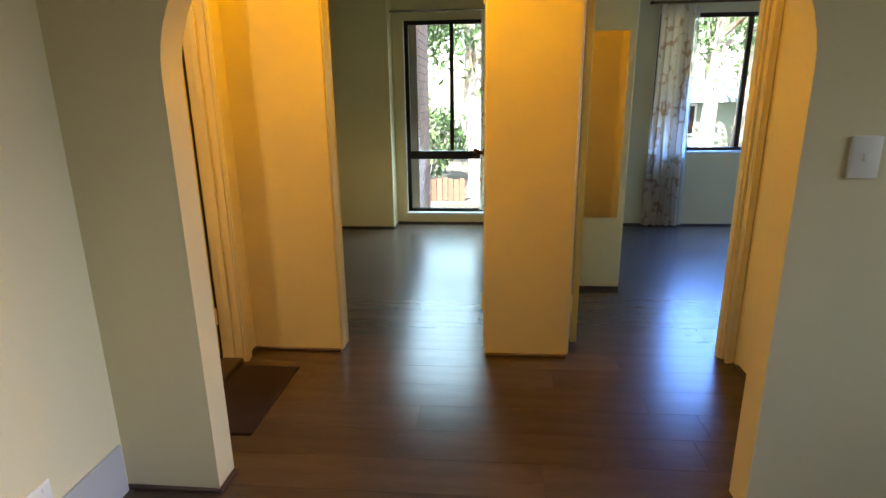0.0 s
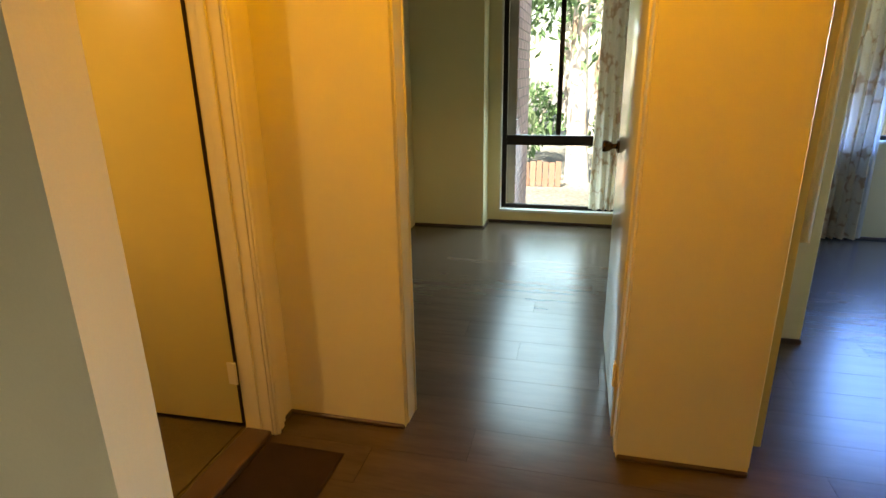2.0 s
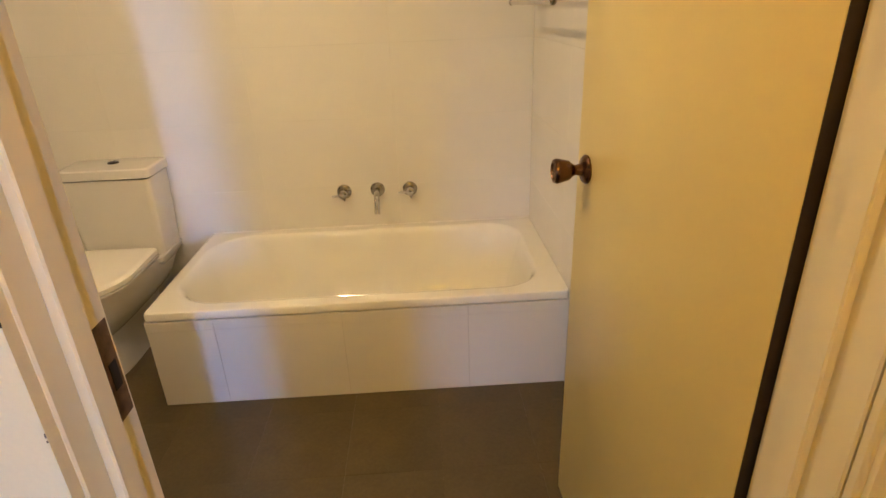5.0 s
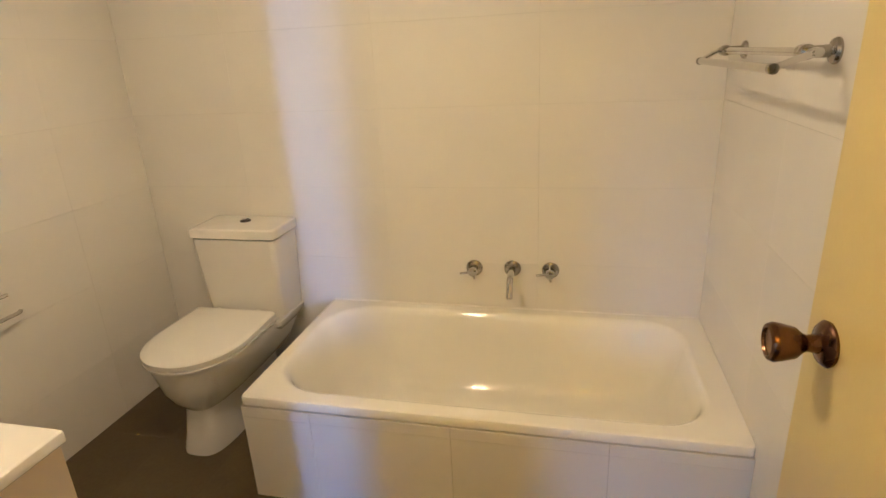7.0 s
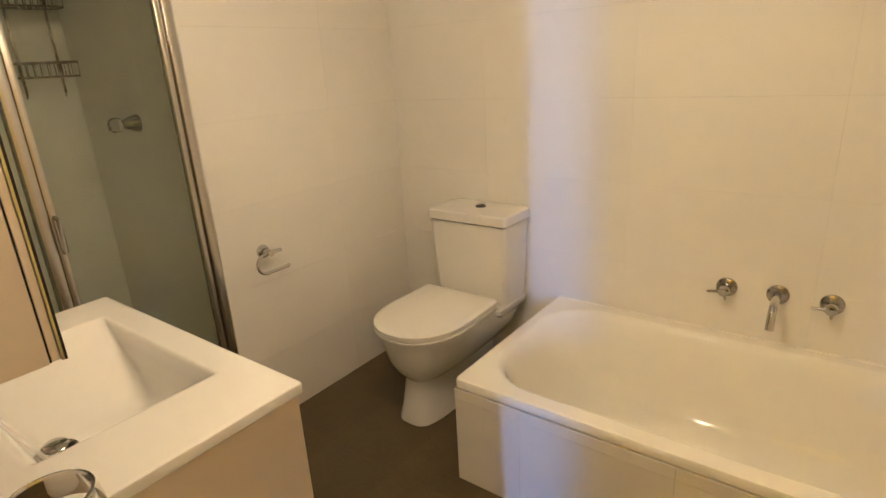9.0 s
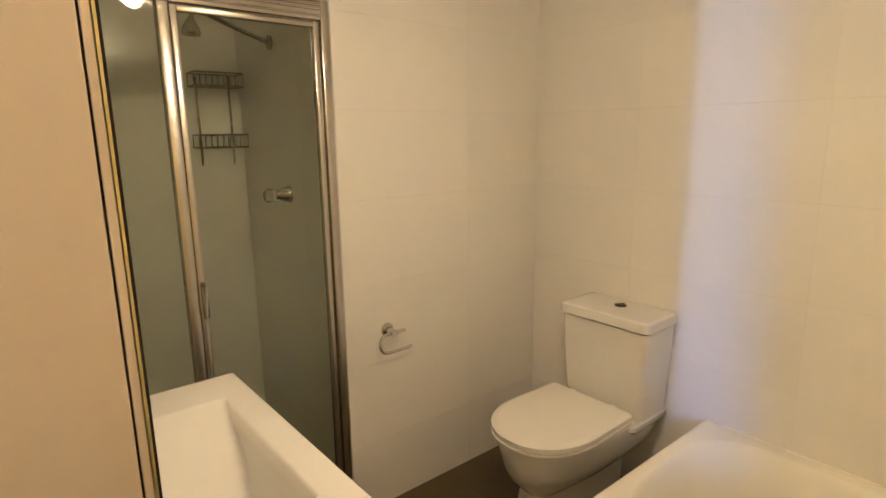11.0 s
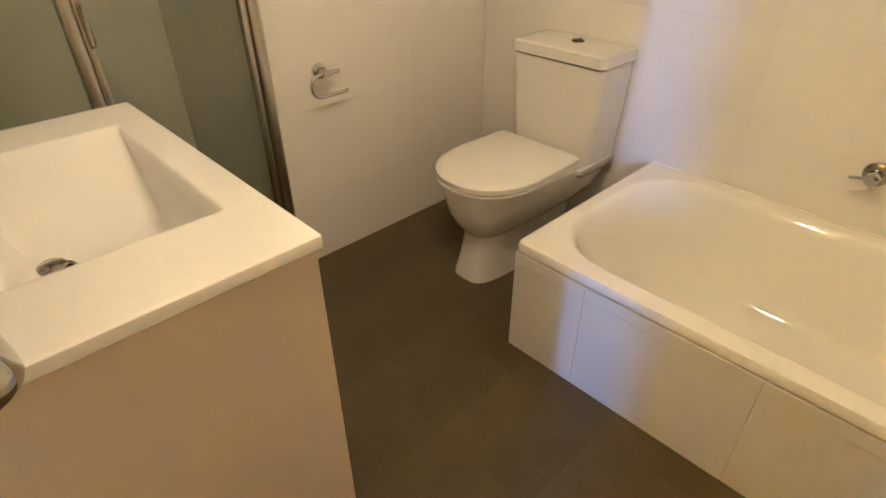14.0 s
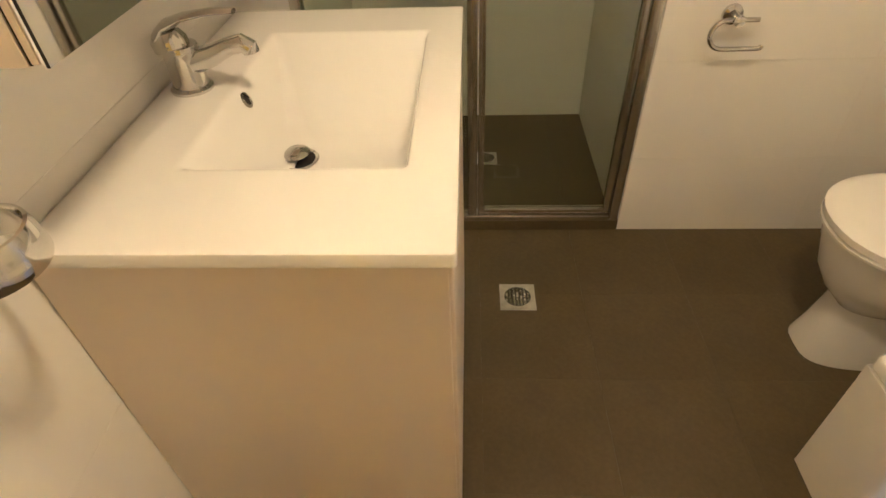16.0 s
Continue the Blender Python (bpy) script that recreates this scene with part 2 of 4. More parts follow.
def lathe(profile, where=(0, 0, 0), axis=(0, 0, 1), steps=32, bm=None):
    """A turned shape: profile rows of radius and distance along the axis."""
    bm = bm or bmesh.new()
    turn = Vector((0, 0, 1)).rotation_difference(Vector(axis)).to_matrix().to_4x4()
    m = Matrix.Translation(where) @ turn
    rings = []
    for r, h in profile:
        if r < 1e-6:
            rings.append([bm.verts.new(m @ Vector((0, 0, h)))])
        else:
            rings.append([bm.verts.new(m @ Vector((r * math.cos(2 * math.pi * k / steps), r * math.sin(2 * math.pi * k / steps), h))) for k in range(steps)])
    for a, b in zip(rings, rings[1:]):
        for k in range(steps):
            q = (k + 1) % steps
            if len(a) == 1 and len(b) == 1:
                continue
            if len(a) == 1:
                bm.faces.new((a[0], b[k], b[q]))
            elif len(b) == 1:
                bm.faces.new((a[k], a[q], b[0]))
            else:
                bm.faces.new((a[k], a[q], b[q], b[k]))
    for ring, flip in ((rings[0], True), (rings[-1], False)):
        if len(ring) > 1:
            bm.faces.new(ring[::-1] if flip else ring)
    return bm


def tube(points, radius, steps=12, closed=False, bm=None, radii=None):
    bm = bm or bmesh.new()
    pts = [Vector(p) for p in points]
    rings = []
    up = Vector((0.13, 0.21, 0.97)).normalized()
    count = len(pts)
    for k, p in enumerate(pts):
        a = pts[k - 1] if (k or closed) else p
        b = pts[(k + 1) % count] if (k < count - 1 or closed) else p
        d = (b - a).normalized()
        s = d.cross(up)
        if s.length < 0.05:
            s = d.cross(Vector((1, 0, 0)))
        s.normalize()
        u = s.cross(d).normalized()
        r = radii[k] if radii else radius
        rings.append([bm.verts.new(p + r * (math.cos(2 * math.pi * j / steps) * s + math.sin(2 * math.pi * j / steps) * u)) for j in range(steps)])
    pairs = list(zip(rings, rings[1:])) + ([(rings[-1], rings[0])] if closed else [])
    for a, b in pairs:
        for j in range(steps):
            q = (j + 1) % steps
            bm.faces.new((a[j], a[q], b[q], b[j]))
    if not closed:
        bm.faces.new(rings[0][::-1])
        bm.faces.new(rings[-1])
    return bm


def arc(c, r, a0, a1, u, v, steps=12):
    c, u, v = Vector(c), Vector(u), Vector(v)
    return [c + r * (math.cos(radians(a0 + (a1 - a0) * k / steps)) * u + math.sin(radians(a0 + (a1 - a0) * k / steps)) * v) for k in range(steps + 1)]


def loft(loops, cap_first=False, cap_last=False, bm=None):
    """Joins loops of equal length of points into one skin."""
    bm = bm or bmesh.new()
    rows = [[bm.verts.new(p) for p in lp] for lp in loops]
    n = len(rows[0])
    for a, b in zip(rows, rows[1:]):
        for k in range(n):
            q = (k + 1) % n
            bm.faces.new((a[k], a[q], b[q], b[k]))
    if cap_first:
        bm.faces.new(rows[0][::-1])
    if cap_last:
        bm.faces.new(rows[-1])
    return bm


def rounded(x0, x1, y0, y1, r, z, seg=6):
    """A rounded rectangle at height z; r: one radius or four (x1y1, x0y1, x0y0, x1y0)."""
    rs = r if isinstance(r, (tuple, list)) else (r, r, r, r)
    pts = []
    for (cx, cy, sx, sy, a), q in zip(((x1, y1, -1, -1, 0), (x0, y1, 1, -1, 90), (x0, y0, 1, 1, 180), (x1, y0, -1, 1, 270)), rs):
        for k in range(seg + 1):
            g = radians(a + 90 * k / seg)
            pts.append(Vector((cx + sx * q + q * math.cos(g), cy + sy * q + q * math.sin(g), z)))
    return pts


def setting(name, bm, mat, label, category, parent=None, smooth=False):
    ob = part(name, bm, mat, parent, label, smooth)
    return tagged(ob, label, category, kind="structure")


# ---- plan ----
FZ = 0.02            # bathroom floor
CH = 2.42            # ceilings
HX0, HX1 = -1.53, -1.40    # wall between hall and bathroom
AY0, AY1 = 1.361, 1.477    # arch wall
EY0, EY1 = 2.50, 2.62      # end wall of the hall
WY0, WY1 = 5.655, 5.90     # outer wall with the windows
BX0, BY0, BY1 = -3.45, 0.18, 2.455   # bathroom
DH = 2.04            # door height


def walls():
    w = lambda name, boxes, label="cream painted plaster wall": setting(name, joined(boxes), PAINT, label, "wall")
    # hall and bathroom wall, with the bathroom doorway y 1.645..2.345
    w("wall_bathroom_side", [(HX0 + 0.012, HX1, -3.4, 1.643, 0, CH), (HX0 + 0.012, HX1, 2.37, EY0 + 0.12, 0, CH), (HX0 + 0.012, HX1, 1.62, 2.37, DH + 0.03, CH)], "cream wall between hall and bathroom")
    # end wall with the two bedroom doorways
    w("wall_hall_end_west", [(HX1, -0.914, EY0, EY1, 0, CH)], "cream wall beside the bedroom doorway")
    w("wall_hall_end_middle", [(-0.122, 0.309, EY0, EY1, 0, CH)], "cream wall between two bedroom doorways")
    w("wall_hall_end_east", [(1.17, 3.6, EY0, EY1, 0, CH)])
    w("wall_over_door_west", [(-0.914, -0.122, EY0, EY1, DH + 0.003, CH)])
    w("wall_over_door_east", [(0.309, 1.17, EY0, EY1, DH + 0.003, CH)])
    w("wall_hall_east", [(1.17, 1.29, AY1, EY0, 0, CH)])
    w("wall_bedroom_divider", [(0.06, 0.18, EY1, WY0, 0, CH)])
    w("wall_bedroom_west", [(-1.86, -1.74, EY1, WY0, 0, CH), (-1.74, HX1, EY1 - 0.0, EY1 + 0.1, 0, CH)])
    w("wall_bedroom_nib", [(-1.74, -1.115, 5.41, WY0, 0, CH)], "cream boxed-out wall beside the tall window")
    w("wall_bedroom_east", [(3.6, 3.72, EY1, 3.36, 0, CH), (3.6, 3.72, 3.92, WY0, 0, CH), (3.6, 3.72, 3.36, 3.92, 0, 0.72), (3.6, 3.72, 3.36, 3.92, 2.1, CH)])
    # outer wall with two windows
    w("wall_windows", [(-1.86, -1.0, WY0, WY1, 0, CH), (0.03, 1.50, WY0, WY1, 0, CH), (2.96, 3.72, WY0, WY1, 0, CH), (-1.0, 0.03, WY0, WY1, 0, 0.125), (-1.0, 0.03, WY0, WY1, 2.08, CH),
                       (1.50, 2.96, WY0, WY1, 0, 0.775), (1.50, 2.96, WY0, WY1, 2.09, CH)], "cream outer wall under and round the windows")
    # front room
    # the gap in the east wall is an added, unseen opening for lamp d
    w("wall_front_room_east", [(2.8, 2.92, -3.4, -0.7, 0, CH), (2.8, 2.92, 1.0, AY0, 0, CH), (2.8, 2.92, -0.7, 1.0, 0, 0.8), (2.8, 2.92, -0.7, 1.0, 2.1, CH)])
    w("wall_front_room_south", [(-1.53, 2.92, -3.52, -3.4, 0, CH)])


def joined(boxes):
    bm = bmesh.new()
    for b in boxes:
        box(*b, bm=bm)
    return bm


def arch_wall():
    x0, x1, spring, r, rise = -1.055, 0.745, 1.42, 0.46, 0.46
    bm = bmesh.new()
    prof = [(x0 + r - r * math.cos(radians(a)), spring + rise * math.sin(radians(a))) for a in range(0, 91, 6)]
    prof += [(x1 - r + r * math.cos(radians(a)), spring + rise * math.sin(radians(a))) for a in range(90, -1, -6)]
    box(HX1, x0, AY0, AY1, 0, CH, bm=bm)
    box(x1, 2.8, AY0, AY1, 0, CH, bm=bm)
    # spandrel over the opening, and its curved underside
    rows = [[(bm.verts.new((x, y, z)), bm.verts.new((x, y, CH))) for x, z in prof] for y in (AY0, AY1)]
    for k in range(len(prof) - 1):
        for row in rows:
            bm.faces.new((row[k][0], row[k + 1][0], row[k + 1][1], row[k][1]))
        bm.faces.new((rows[0][k][0], rows[0][k + 1][0], rows[1][k + 1][0], rows[1][k][0]))
    setting("wall_arch", bm, PAINT, "cream plaster wall with an arched opening", "wall", smooth=True)


def ceilings():
    for name, b in (("ceiling_hall", (HX1, 1.29, AY1, EY0, CH, CH + 0.1)), ("ceiling_front", (HX0, 2.92, -3.52, AY1, CH, CH + 0.1)), ("ceiling_bedrooms", (-1.86, 3.72, EY0, WY1, CH, CH + 0.1)), ("ceiling_bathroom", (-3.57, HX0, -0.75, 2.58, CH, CH + 0.1))):
        setting(name, box(*b), CEIL, "flat white painted ceiling", "ceiling")


def skirting(name, boxes):
    bm = bmesh.new()
    for x0, x1, y0, y1 in boxes:
        box(x0, x1, y0, y1, 0.0, 0.022, 0.006, 1, bm)
    setting(name, bm, SKIRT, "low dark wood edge strip along the floor", "skirting")


def architrave(name, axis, at, a0, a1, side, top=DH, width=0.062, thick=0.016, only=None):
    """A door surround on a wall face: at is the face's place, a0..a1 the opening along the wall, side the way it stands out."""
    root = thing(name, ((at, (a0 + a1) / 2, 0) if axis == "x" else ((a0 + a1) / 2, at, 0)), "cream gloss moulded timber door surround", "door frame")
    root["kind"] = "structure"
    runs = ((a0 - width, a0, 0.0, top + width), (a1, a1 + width, 0.0, top + width), (a0, a1, top, top + width))
    for k, (p, q, z0, z1) in enumerate(runs):
        if only is not None and k not in only:
            continue
        bm = bmesh.new()
        lo, hi = sorted((at, at + side * thick))
        lo2, hi2 = sorted((at, at + side * (thick + 0.007)))
        m = 0.36 * width
        if k == 0:
            ib = (q - m, q - 0.006)
        elif k == 1:
            ib = (p + 0.006, p + m)
        if axis == "x":
            box(lo, hi, p, q, z0, z1, 0.004, 1, bm)
            if k < 2:
                box(lo2, hi2, ib[0], ib[1], z0, z1 - 0.02, 0.004, 2, bm)
        else:
            box(p, q, lo, hi, z0, z1, 0.004, 1, bm)
            if k < 2:
                box(ib[0], ib[1], lo2, hi2, z0, z1 - 0.02, 0.004, 2, bm)
        part("head" if k == 2 else "upright", bm, TRIM_PAINT, root, smooth=True)
    return root


def lining(name, axis, w0, w1, a0, a1, top=DH, stop=0.0, far=None):
    """Timber jambs in a doorway through a wall w0..w1."""
    root = thing(name, (((w0 + w1) / 2, (a0 + a1) / 2, 0) if axis == "x" else ((a0 + a1) / 2, (w0 + w1) / 2, 0)), "cream painted timber door jamb lining", "door jamb")
    root["kind"] = "structure"
    for n, p, q, z0, z1 in (("jamb", a0 - 0.024, a0, 0.0, top + 0.024), ("jamb", a1, a1 + 0.024, 0.0, top + 0.024), ("lintel", a0, a1, top, top + 0.024)):
        bm = bmesh.new()
        if axis == "x":
            box(w0, far if far and p == a1 else w1, p, q, z0, z1, 0.002, 1, bm)
        else:
            box(p, q, w0, w1, z0, z1, 0.002, 1, bm)
        if stop:
            s0, s1 = stop if isinstance(stop, tuple) else (stop, stop + 0.03)
            if n == "jamb":
                i0, i1 = (a0, a0 + 0.012) if p < a0 else (a1 - 0.012, a1)
                if axis == "x":
                    box(s0, s1, i0, i1, z0, z1 - 0.03, 0.002, 1, bm)
                else:
                    box(i0, i1, s0, s1, z0, z1 - 0.03, 0.002, 1, bm)
        part(n, bm, TRIM_PAINT, root)
    return root


def knob_set(parent, where, way, mat=BRONZE):
    """A round tulip knob with its rose; way: the direction in which it stands out."""
    k = part("knob", lathe([(0.0, 0.0), (0.030, 0.0), (0.031, 0.004), (0.026, 0.010), (0.013, 0.013), (0.011, 0.026), (0.014, 0.032), (0.021, 0.040), (0.0255, 0.058), (0.0265, 0.066), (0.024, 0.0715), (0.019, 0.073), (0.017, 0.070), (0.0, 0.069)], where, way, 28), mat, parent, "turned antique bronze knob on a round rose", True)
    return k


def door_leaf(name, hinge, length, angle, label, mat, knob_z, thick=0.035, z0=0.035, dark_edge=False):
    """A flush leaf; angle: the way it points from its hinge, in degrees."""
    root = thing(name, (*hinge, 0), label, "door")
    m = Matrix.Translation((*hinge, 0)) @ Matrix.Rotation(radians(angle), 4, "Z")
    bm = box(0.0, length, -thick, 0.0, z0, DH - 0.004, 0.003, 2)
    bm.transform(m)
    leaf = part("leaf", bm, mat, root, smooth=True)
    if dark_edge:
        bm = box(-0.0015, -0.0002, -thick + 0.0005, -0.0005, z0 + 0.001, DH - 0.006)
        bm.transform(m)
        part("hinge_edge", bm, RAW, root, "unpainted dark wood edge")
    for way, y in ((1, 0.0), (-1, -thick)):
        w = m.to_3x3() @ Vector((0, way, 0))
        knob_set(root, m @ Vector((length - 0.062, y, knob_z)), w)
    bm = box(length - 0.001, length + 0.0015, -thick / 2 - 0.011, -thick / 2 + 0.011, knob_z - 0.05, knob_z + 0.05)
    bm.transform(m)
    part("latch_plate", bm, STEEL, root, "worn steel latch plate")
    for hz in (0.22, 1.78):
        hb = lathe([(0.0, 0), (0.0065, 0), (0.0065, 0.028), (0.0055, 0.029), (0.0065, 0.030), (0.0065, 0.06), (0.0055, 0.061), (0.0065, 0.062), (0.0065, 0.09), (0.0, 0.092)], (0, 0, 0), (0, 0, 1), 10)
        box(0.0, 0.03, -0.003, 0.0015, 0.0, 0.09, bm=hb)
        hb.transform(m @ Matrix.Translation((-0.004, 0.004, hz)))
        part("hinge", hb, TRIM_PAINT, root, "painted-over butt hinge", True)
    return root


walls()
arch_wall()
ceilings()
skirting("skirting_hall", [(HX1, -1.395, 2.44, EY0), (HX1, -0.912, EY0 - 0.014, EY0), (-0.12, 0.31, EY0 - 0.014, EY0), (1.156, 1.17, AY1, 2.44), (HX1, HX1 + 0.014, AY1, 1.58)])
skirting("skirting_arch", [(-1.40, -1.055, AY0 - 0.014, AY0), (-1.055, -1.041, AY0 - 0.014, AY1), (0.731, 0.745, AY0 - 0.014, AY1), (0.745, 2.8, AY0 - 0.014, AY0)])
# grey band up to 0.192 m, 12 mm proud of the left wall
setting("baseboard_front_room", box(HX1, HX1 + 0.012, -3.4, AY0 - 0.015, 0.0, 0.192, 0.004, 2), LOW_GREY, "pale grey band low along the front room wall", "baseboard")
skirting("skirting_bedrooms", [(-1.115, 0.06, WY0 - 0.014, WY0), (-1.74, -1.115, 5.396, 5.41), (-1.115, -1.101, 5.396, WY0 - 0.014), (0.82, 3.6, WY0 - 0.014, WY0)])

# bathroom doorway, y 1.645..2.345
architrave("door_trim_1", "x", HX1, 1.645, 2.345, 1, only=(1, 2))
lining("door_jamb_1", "x", HX0 + 0.012, HX1 - 0.014, 1.646, 2.345, stop=(-1.474, -1.444), far=HX1 - 0.001)
door_leaf("door_1", (-1.522, 2.332), 0.685, 182.0, "cream painted flush bathroom door standing open", DOOR_PAINT, 1.00, z0=0.045, dark_edge=True)
# bedroom doorways
architrave("door_trim_2", "y", EY1, -0.905, -0.135, 1)
lining("door_jamb_2", "y", EY0 + 0.03, EY1, -0.909, -0.128)
door_leaf("door_2", (-0.137, 2.628), 0.80, 90.5, "glossy cream flush bedroom door opened flat, facing the window", DOOR_GLOSS, 1.00)
architrave("door_trim_3", "y", EY0, 0.315, 1.12, -1, width=0.045, only=(1,))
lining("door_jamb_3", "y", EY0 + 0.03, EY1, 0.315, 1.12, stop=(2.545, 2.575))
door_leaf("door_3", (0.345, 2.628), 0.76, 88.5, "cream flush bedroom door opened back against the wall", DOOR_PAINT, 1.00)


def strike_plate():
    bm = box(-1.514, -1.489, 1.6445, 1.6465, 0.95, 1.06, 0.0008, 1)
    root = part("strike_plate", bm, RUST)
    tagged(root, "rusty brown strike plate let into the door jamb", "strike plate")
    bm = box(-1.508, -1.495, 1.6462, 1.6472, 0.985, 1.015)
    part("keeper_hole", bm, DARK, root)


strike_plate()


def paint_chips():
    """Bare spots where the gloss has flaked off the doorway's arris."""
    trim = bpy.data.objects["door_trim_1"]
    rnd = random.Random(12)
    for z in (1.267, 1.191, 1.186, 1.12, 1.014, 1.008, 0.932, 0.80, 0.62):
        x = HX1
        bm = bmesh.new()
        w, h = rnd.uniform(0.0008, 0.0018), rnd.uniform(0.0015, 0.0045)
        pts = [(w * math.cos(a) * rnd.uniform(0.6, 1.2), h * math.sin(a) * rnd.uniform(0.6, 1.2)) for a in [k * math.pi / 4 for k in range(8)]]
        y = 1.6432 + rnd.uniform(-0.001, 0.0004)
        bm.faces.new([bm.verts.new((x + 0.0006, y + p, z + q)) for p, q in pts])
        part("paint_chip", bm, RAW, trim)


paint_chips()


def threshold():
    bm = box(-1.505, HX1 + 0.004, 1.657, 2.333, 0.002, 0.034, 0.008, 2)
    setting("threshold", bm, SKIRT, "dark wood threshold strip in the bathroom doorway", "threshold")


threshold()


def mat_thing():
    bm = box(-1.388, -1.088, 1.70, 2.293, 0.004, 0.012, 0.003, 2)
    root = thing("doormat", (-1.24, 2.0, 0.004), "dark brown rectangular doormat on the wood floor", "doormat")
    part("weave", bm, MAT, root)
    bm = joined([(-1.392, -1.084, 1.696, 1.712, 0.004, 0.0085), (-1.392, -1.084, 2.281, 2.297, 0.004, 0.0085), (-1.392, -1.376, 1.712, 2.281, 0.004, 0.0085), (-1.100, -1.084, 1.712, 2.281, 0.004, 0.0085)])
    part("border", bm, MAT, root)


mat_thing()


def light_switch():
    root = thing("light_switch", (0.907, AY0, 1.19), "white plastic light switch plate with one rocker", "switch")
    part("plate", box(0.868, 0.948, AY0 - 0.009, AY0, 1.132, 1.248, 0.004, 3), PLASTIC, root, smooth=True)
    part("rocker", box(0.900, 0.916, AY0 - 0.014, AY0 - 0.008, 1.180, 1.202, 0.003, 2), PLASTIC, root, smooth=True)


light_switch()


def socket():
    root = thing("power_socket", (HX1, 0.99, 0.25), "white plastic double power socket low on the wall", "socket")
    part("plate", box(HX1, HX1 + 0.009, 0.93, 1.045, 0.215, 0.288, 0.004, 3), PLASTIC, root, smooth=True)
    for y in (0.96, 1.015):
        part("switch", box(HX1 + 0.008, HX1 + 0.013, y - 0.006, y + 0.006, 0.262, 0.278, 0.002, 1), PLASTIC, root)


socket()


# ---- bathroom shell ----
def bathroom_shell():
    w = lambda name, boxes: setting(name, joined(boxes), GROUT, "white tiled bathroom wall", "wall")
    w("wall_bath_west", [(-3.57, BX0 - 0.008, -0.75, 2.58, 0, CH)])
    w("wall_bath_north", [(BX0 - 0.008, HX0 + 0.012, BY1 + 0.008, 2.58, 0, CH)])
    w("wall_bath_south", [(BX0 - 0.008, -2.478, 0.06, BY0 - 0.008, 0, CH)])
    w("wall_shower_west", [(-2.60, -2.478, -0.75, 0.06, 0, CH)])
    w("wall_shower_south", [(-2.478, HX0 + 0.012, -0.75, -0.628, 0, CH)])
    setting("floor_bathroom", joined([(-3.57, HX0 + 0.02, -0.75, 2.58, -0.12, FZ - 0.004)]), BGROUT, "grey-brown tiled bathroom floor", "floor")


bathroom_shell()


# ---- bathroom things ----
def bathtub():
    x0, x1, y0, y1, top = BX0 + 0.001, -2.712, 0.988, BY1 - 0.001, 0.402
    root = thing("bathtub", ((x0 + x1) / 2, (y0 + y1) / 2, FZ), "white enamel bathtub built in against the tiled wall", "bathtub")
    loops = []
    seg = 8
    # rolled outer lip, flat rim, then the hollow
    for d, z in ((0.006, top - 0.032), (0.0, top - 0.028), (0.0, top - 0.008), (0.003, top - 0.002), (0.010, top), (0.016, top)):
        loops.append(rounded(x0, x1 - d, y0 + d, y1, (0.012, 0.004, 0.004, 0.02), z, seg))
    hollow = ((-0.006, -0.006, 0.0), (0.0, 0.0, 0.000), (0.006, 0.006, -0.002), (0.014, 0.012, -0.008), (0.024, 0.022, -0.024), (0.038, 0.040, -0.08), (0.060, 0.085, -0.20), (0.085, 0.125, -0.27), (0.115, 0.165, -0.302), (0.165, 0.23, -0.315), (0.22, 0.36, -0.318))
    for dx, dy, dz in hollow:
        r = max(0.19 - dx * 0.25, 0.09)
        loops.append(rounded(x0 + 0.046 + dx, x1 - 0.054 - dx, y0 + 0.040 + dy, y1 - 0.070 - dy * 0.8, (r * 0.8, r * 0.8, r, r), top + dz, seg))
    part("tub", loft(loops, cap_last=True), ACRYLIC, root, smooth=True)
    part("waste", lathe([(0.0, 0.0), (0.033, 0.0), (0.034, 0.003), (0.026, 0.005), (0.020, 0.002), (0.0, 0.002)], ((x0 + x1) / 2, y1 - 0.42, top - 0.3175), (0, 0, 1), 24), CHROME, root, smooth=True)
    # silicone bead along the wall
    part("sealant", tube([(x0 + 0.003, y0 + 0.01, top + 0.001), (x0 + 0.003, y1 - 0.003, top + 0.001)], 0.004, 6), GROUT, root)
    return root


bathtub()


def bath_apron():
    """The tiled hob under the tub's rim."""
    root = thing("bath_apron", (-2.75, 1.7, FZ), "white tiled panel enclosing the side of the bathtub", "bath panel")
    part("backing", joined([(-2.78, -2.722, 0.998, BY1, FZ, 0.366), (BX0, -2.78, 0.998, 1.05, FZ, 0.366)]), GROUT, root)
    ys = (0.989, 1.22, 1.66, 2.10, BY1)
    for a, b in zip(ys, ys[1:]):
        part("tile", box(-2.722, -2.712, a + 0.0003, b - 0.0003, FZ + 0.001, 0.330, 0.0006, 1), TILE, root)
        part("tile", box(-2.722, -2.711, a + 0.0003, b - 0.0003, 0.3306, 0.367, 0.0006, 1), TILE, root)
    for a, b in ((BX0, -3.08), (-3.08, -2.714)):
        part("tile", box(a + 0.0003, b - 0.0003, 0.988, 0.998, FZ + 0.001, 0.330, 0.0006, 1), TILE, root)
        part("tile", box(a + 0.0003, b - 0.0003, 0.988, 0.998, 0.3306, 0.367, 0.0006, 1), TILE, root)


bath_apron()


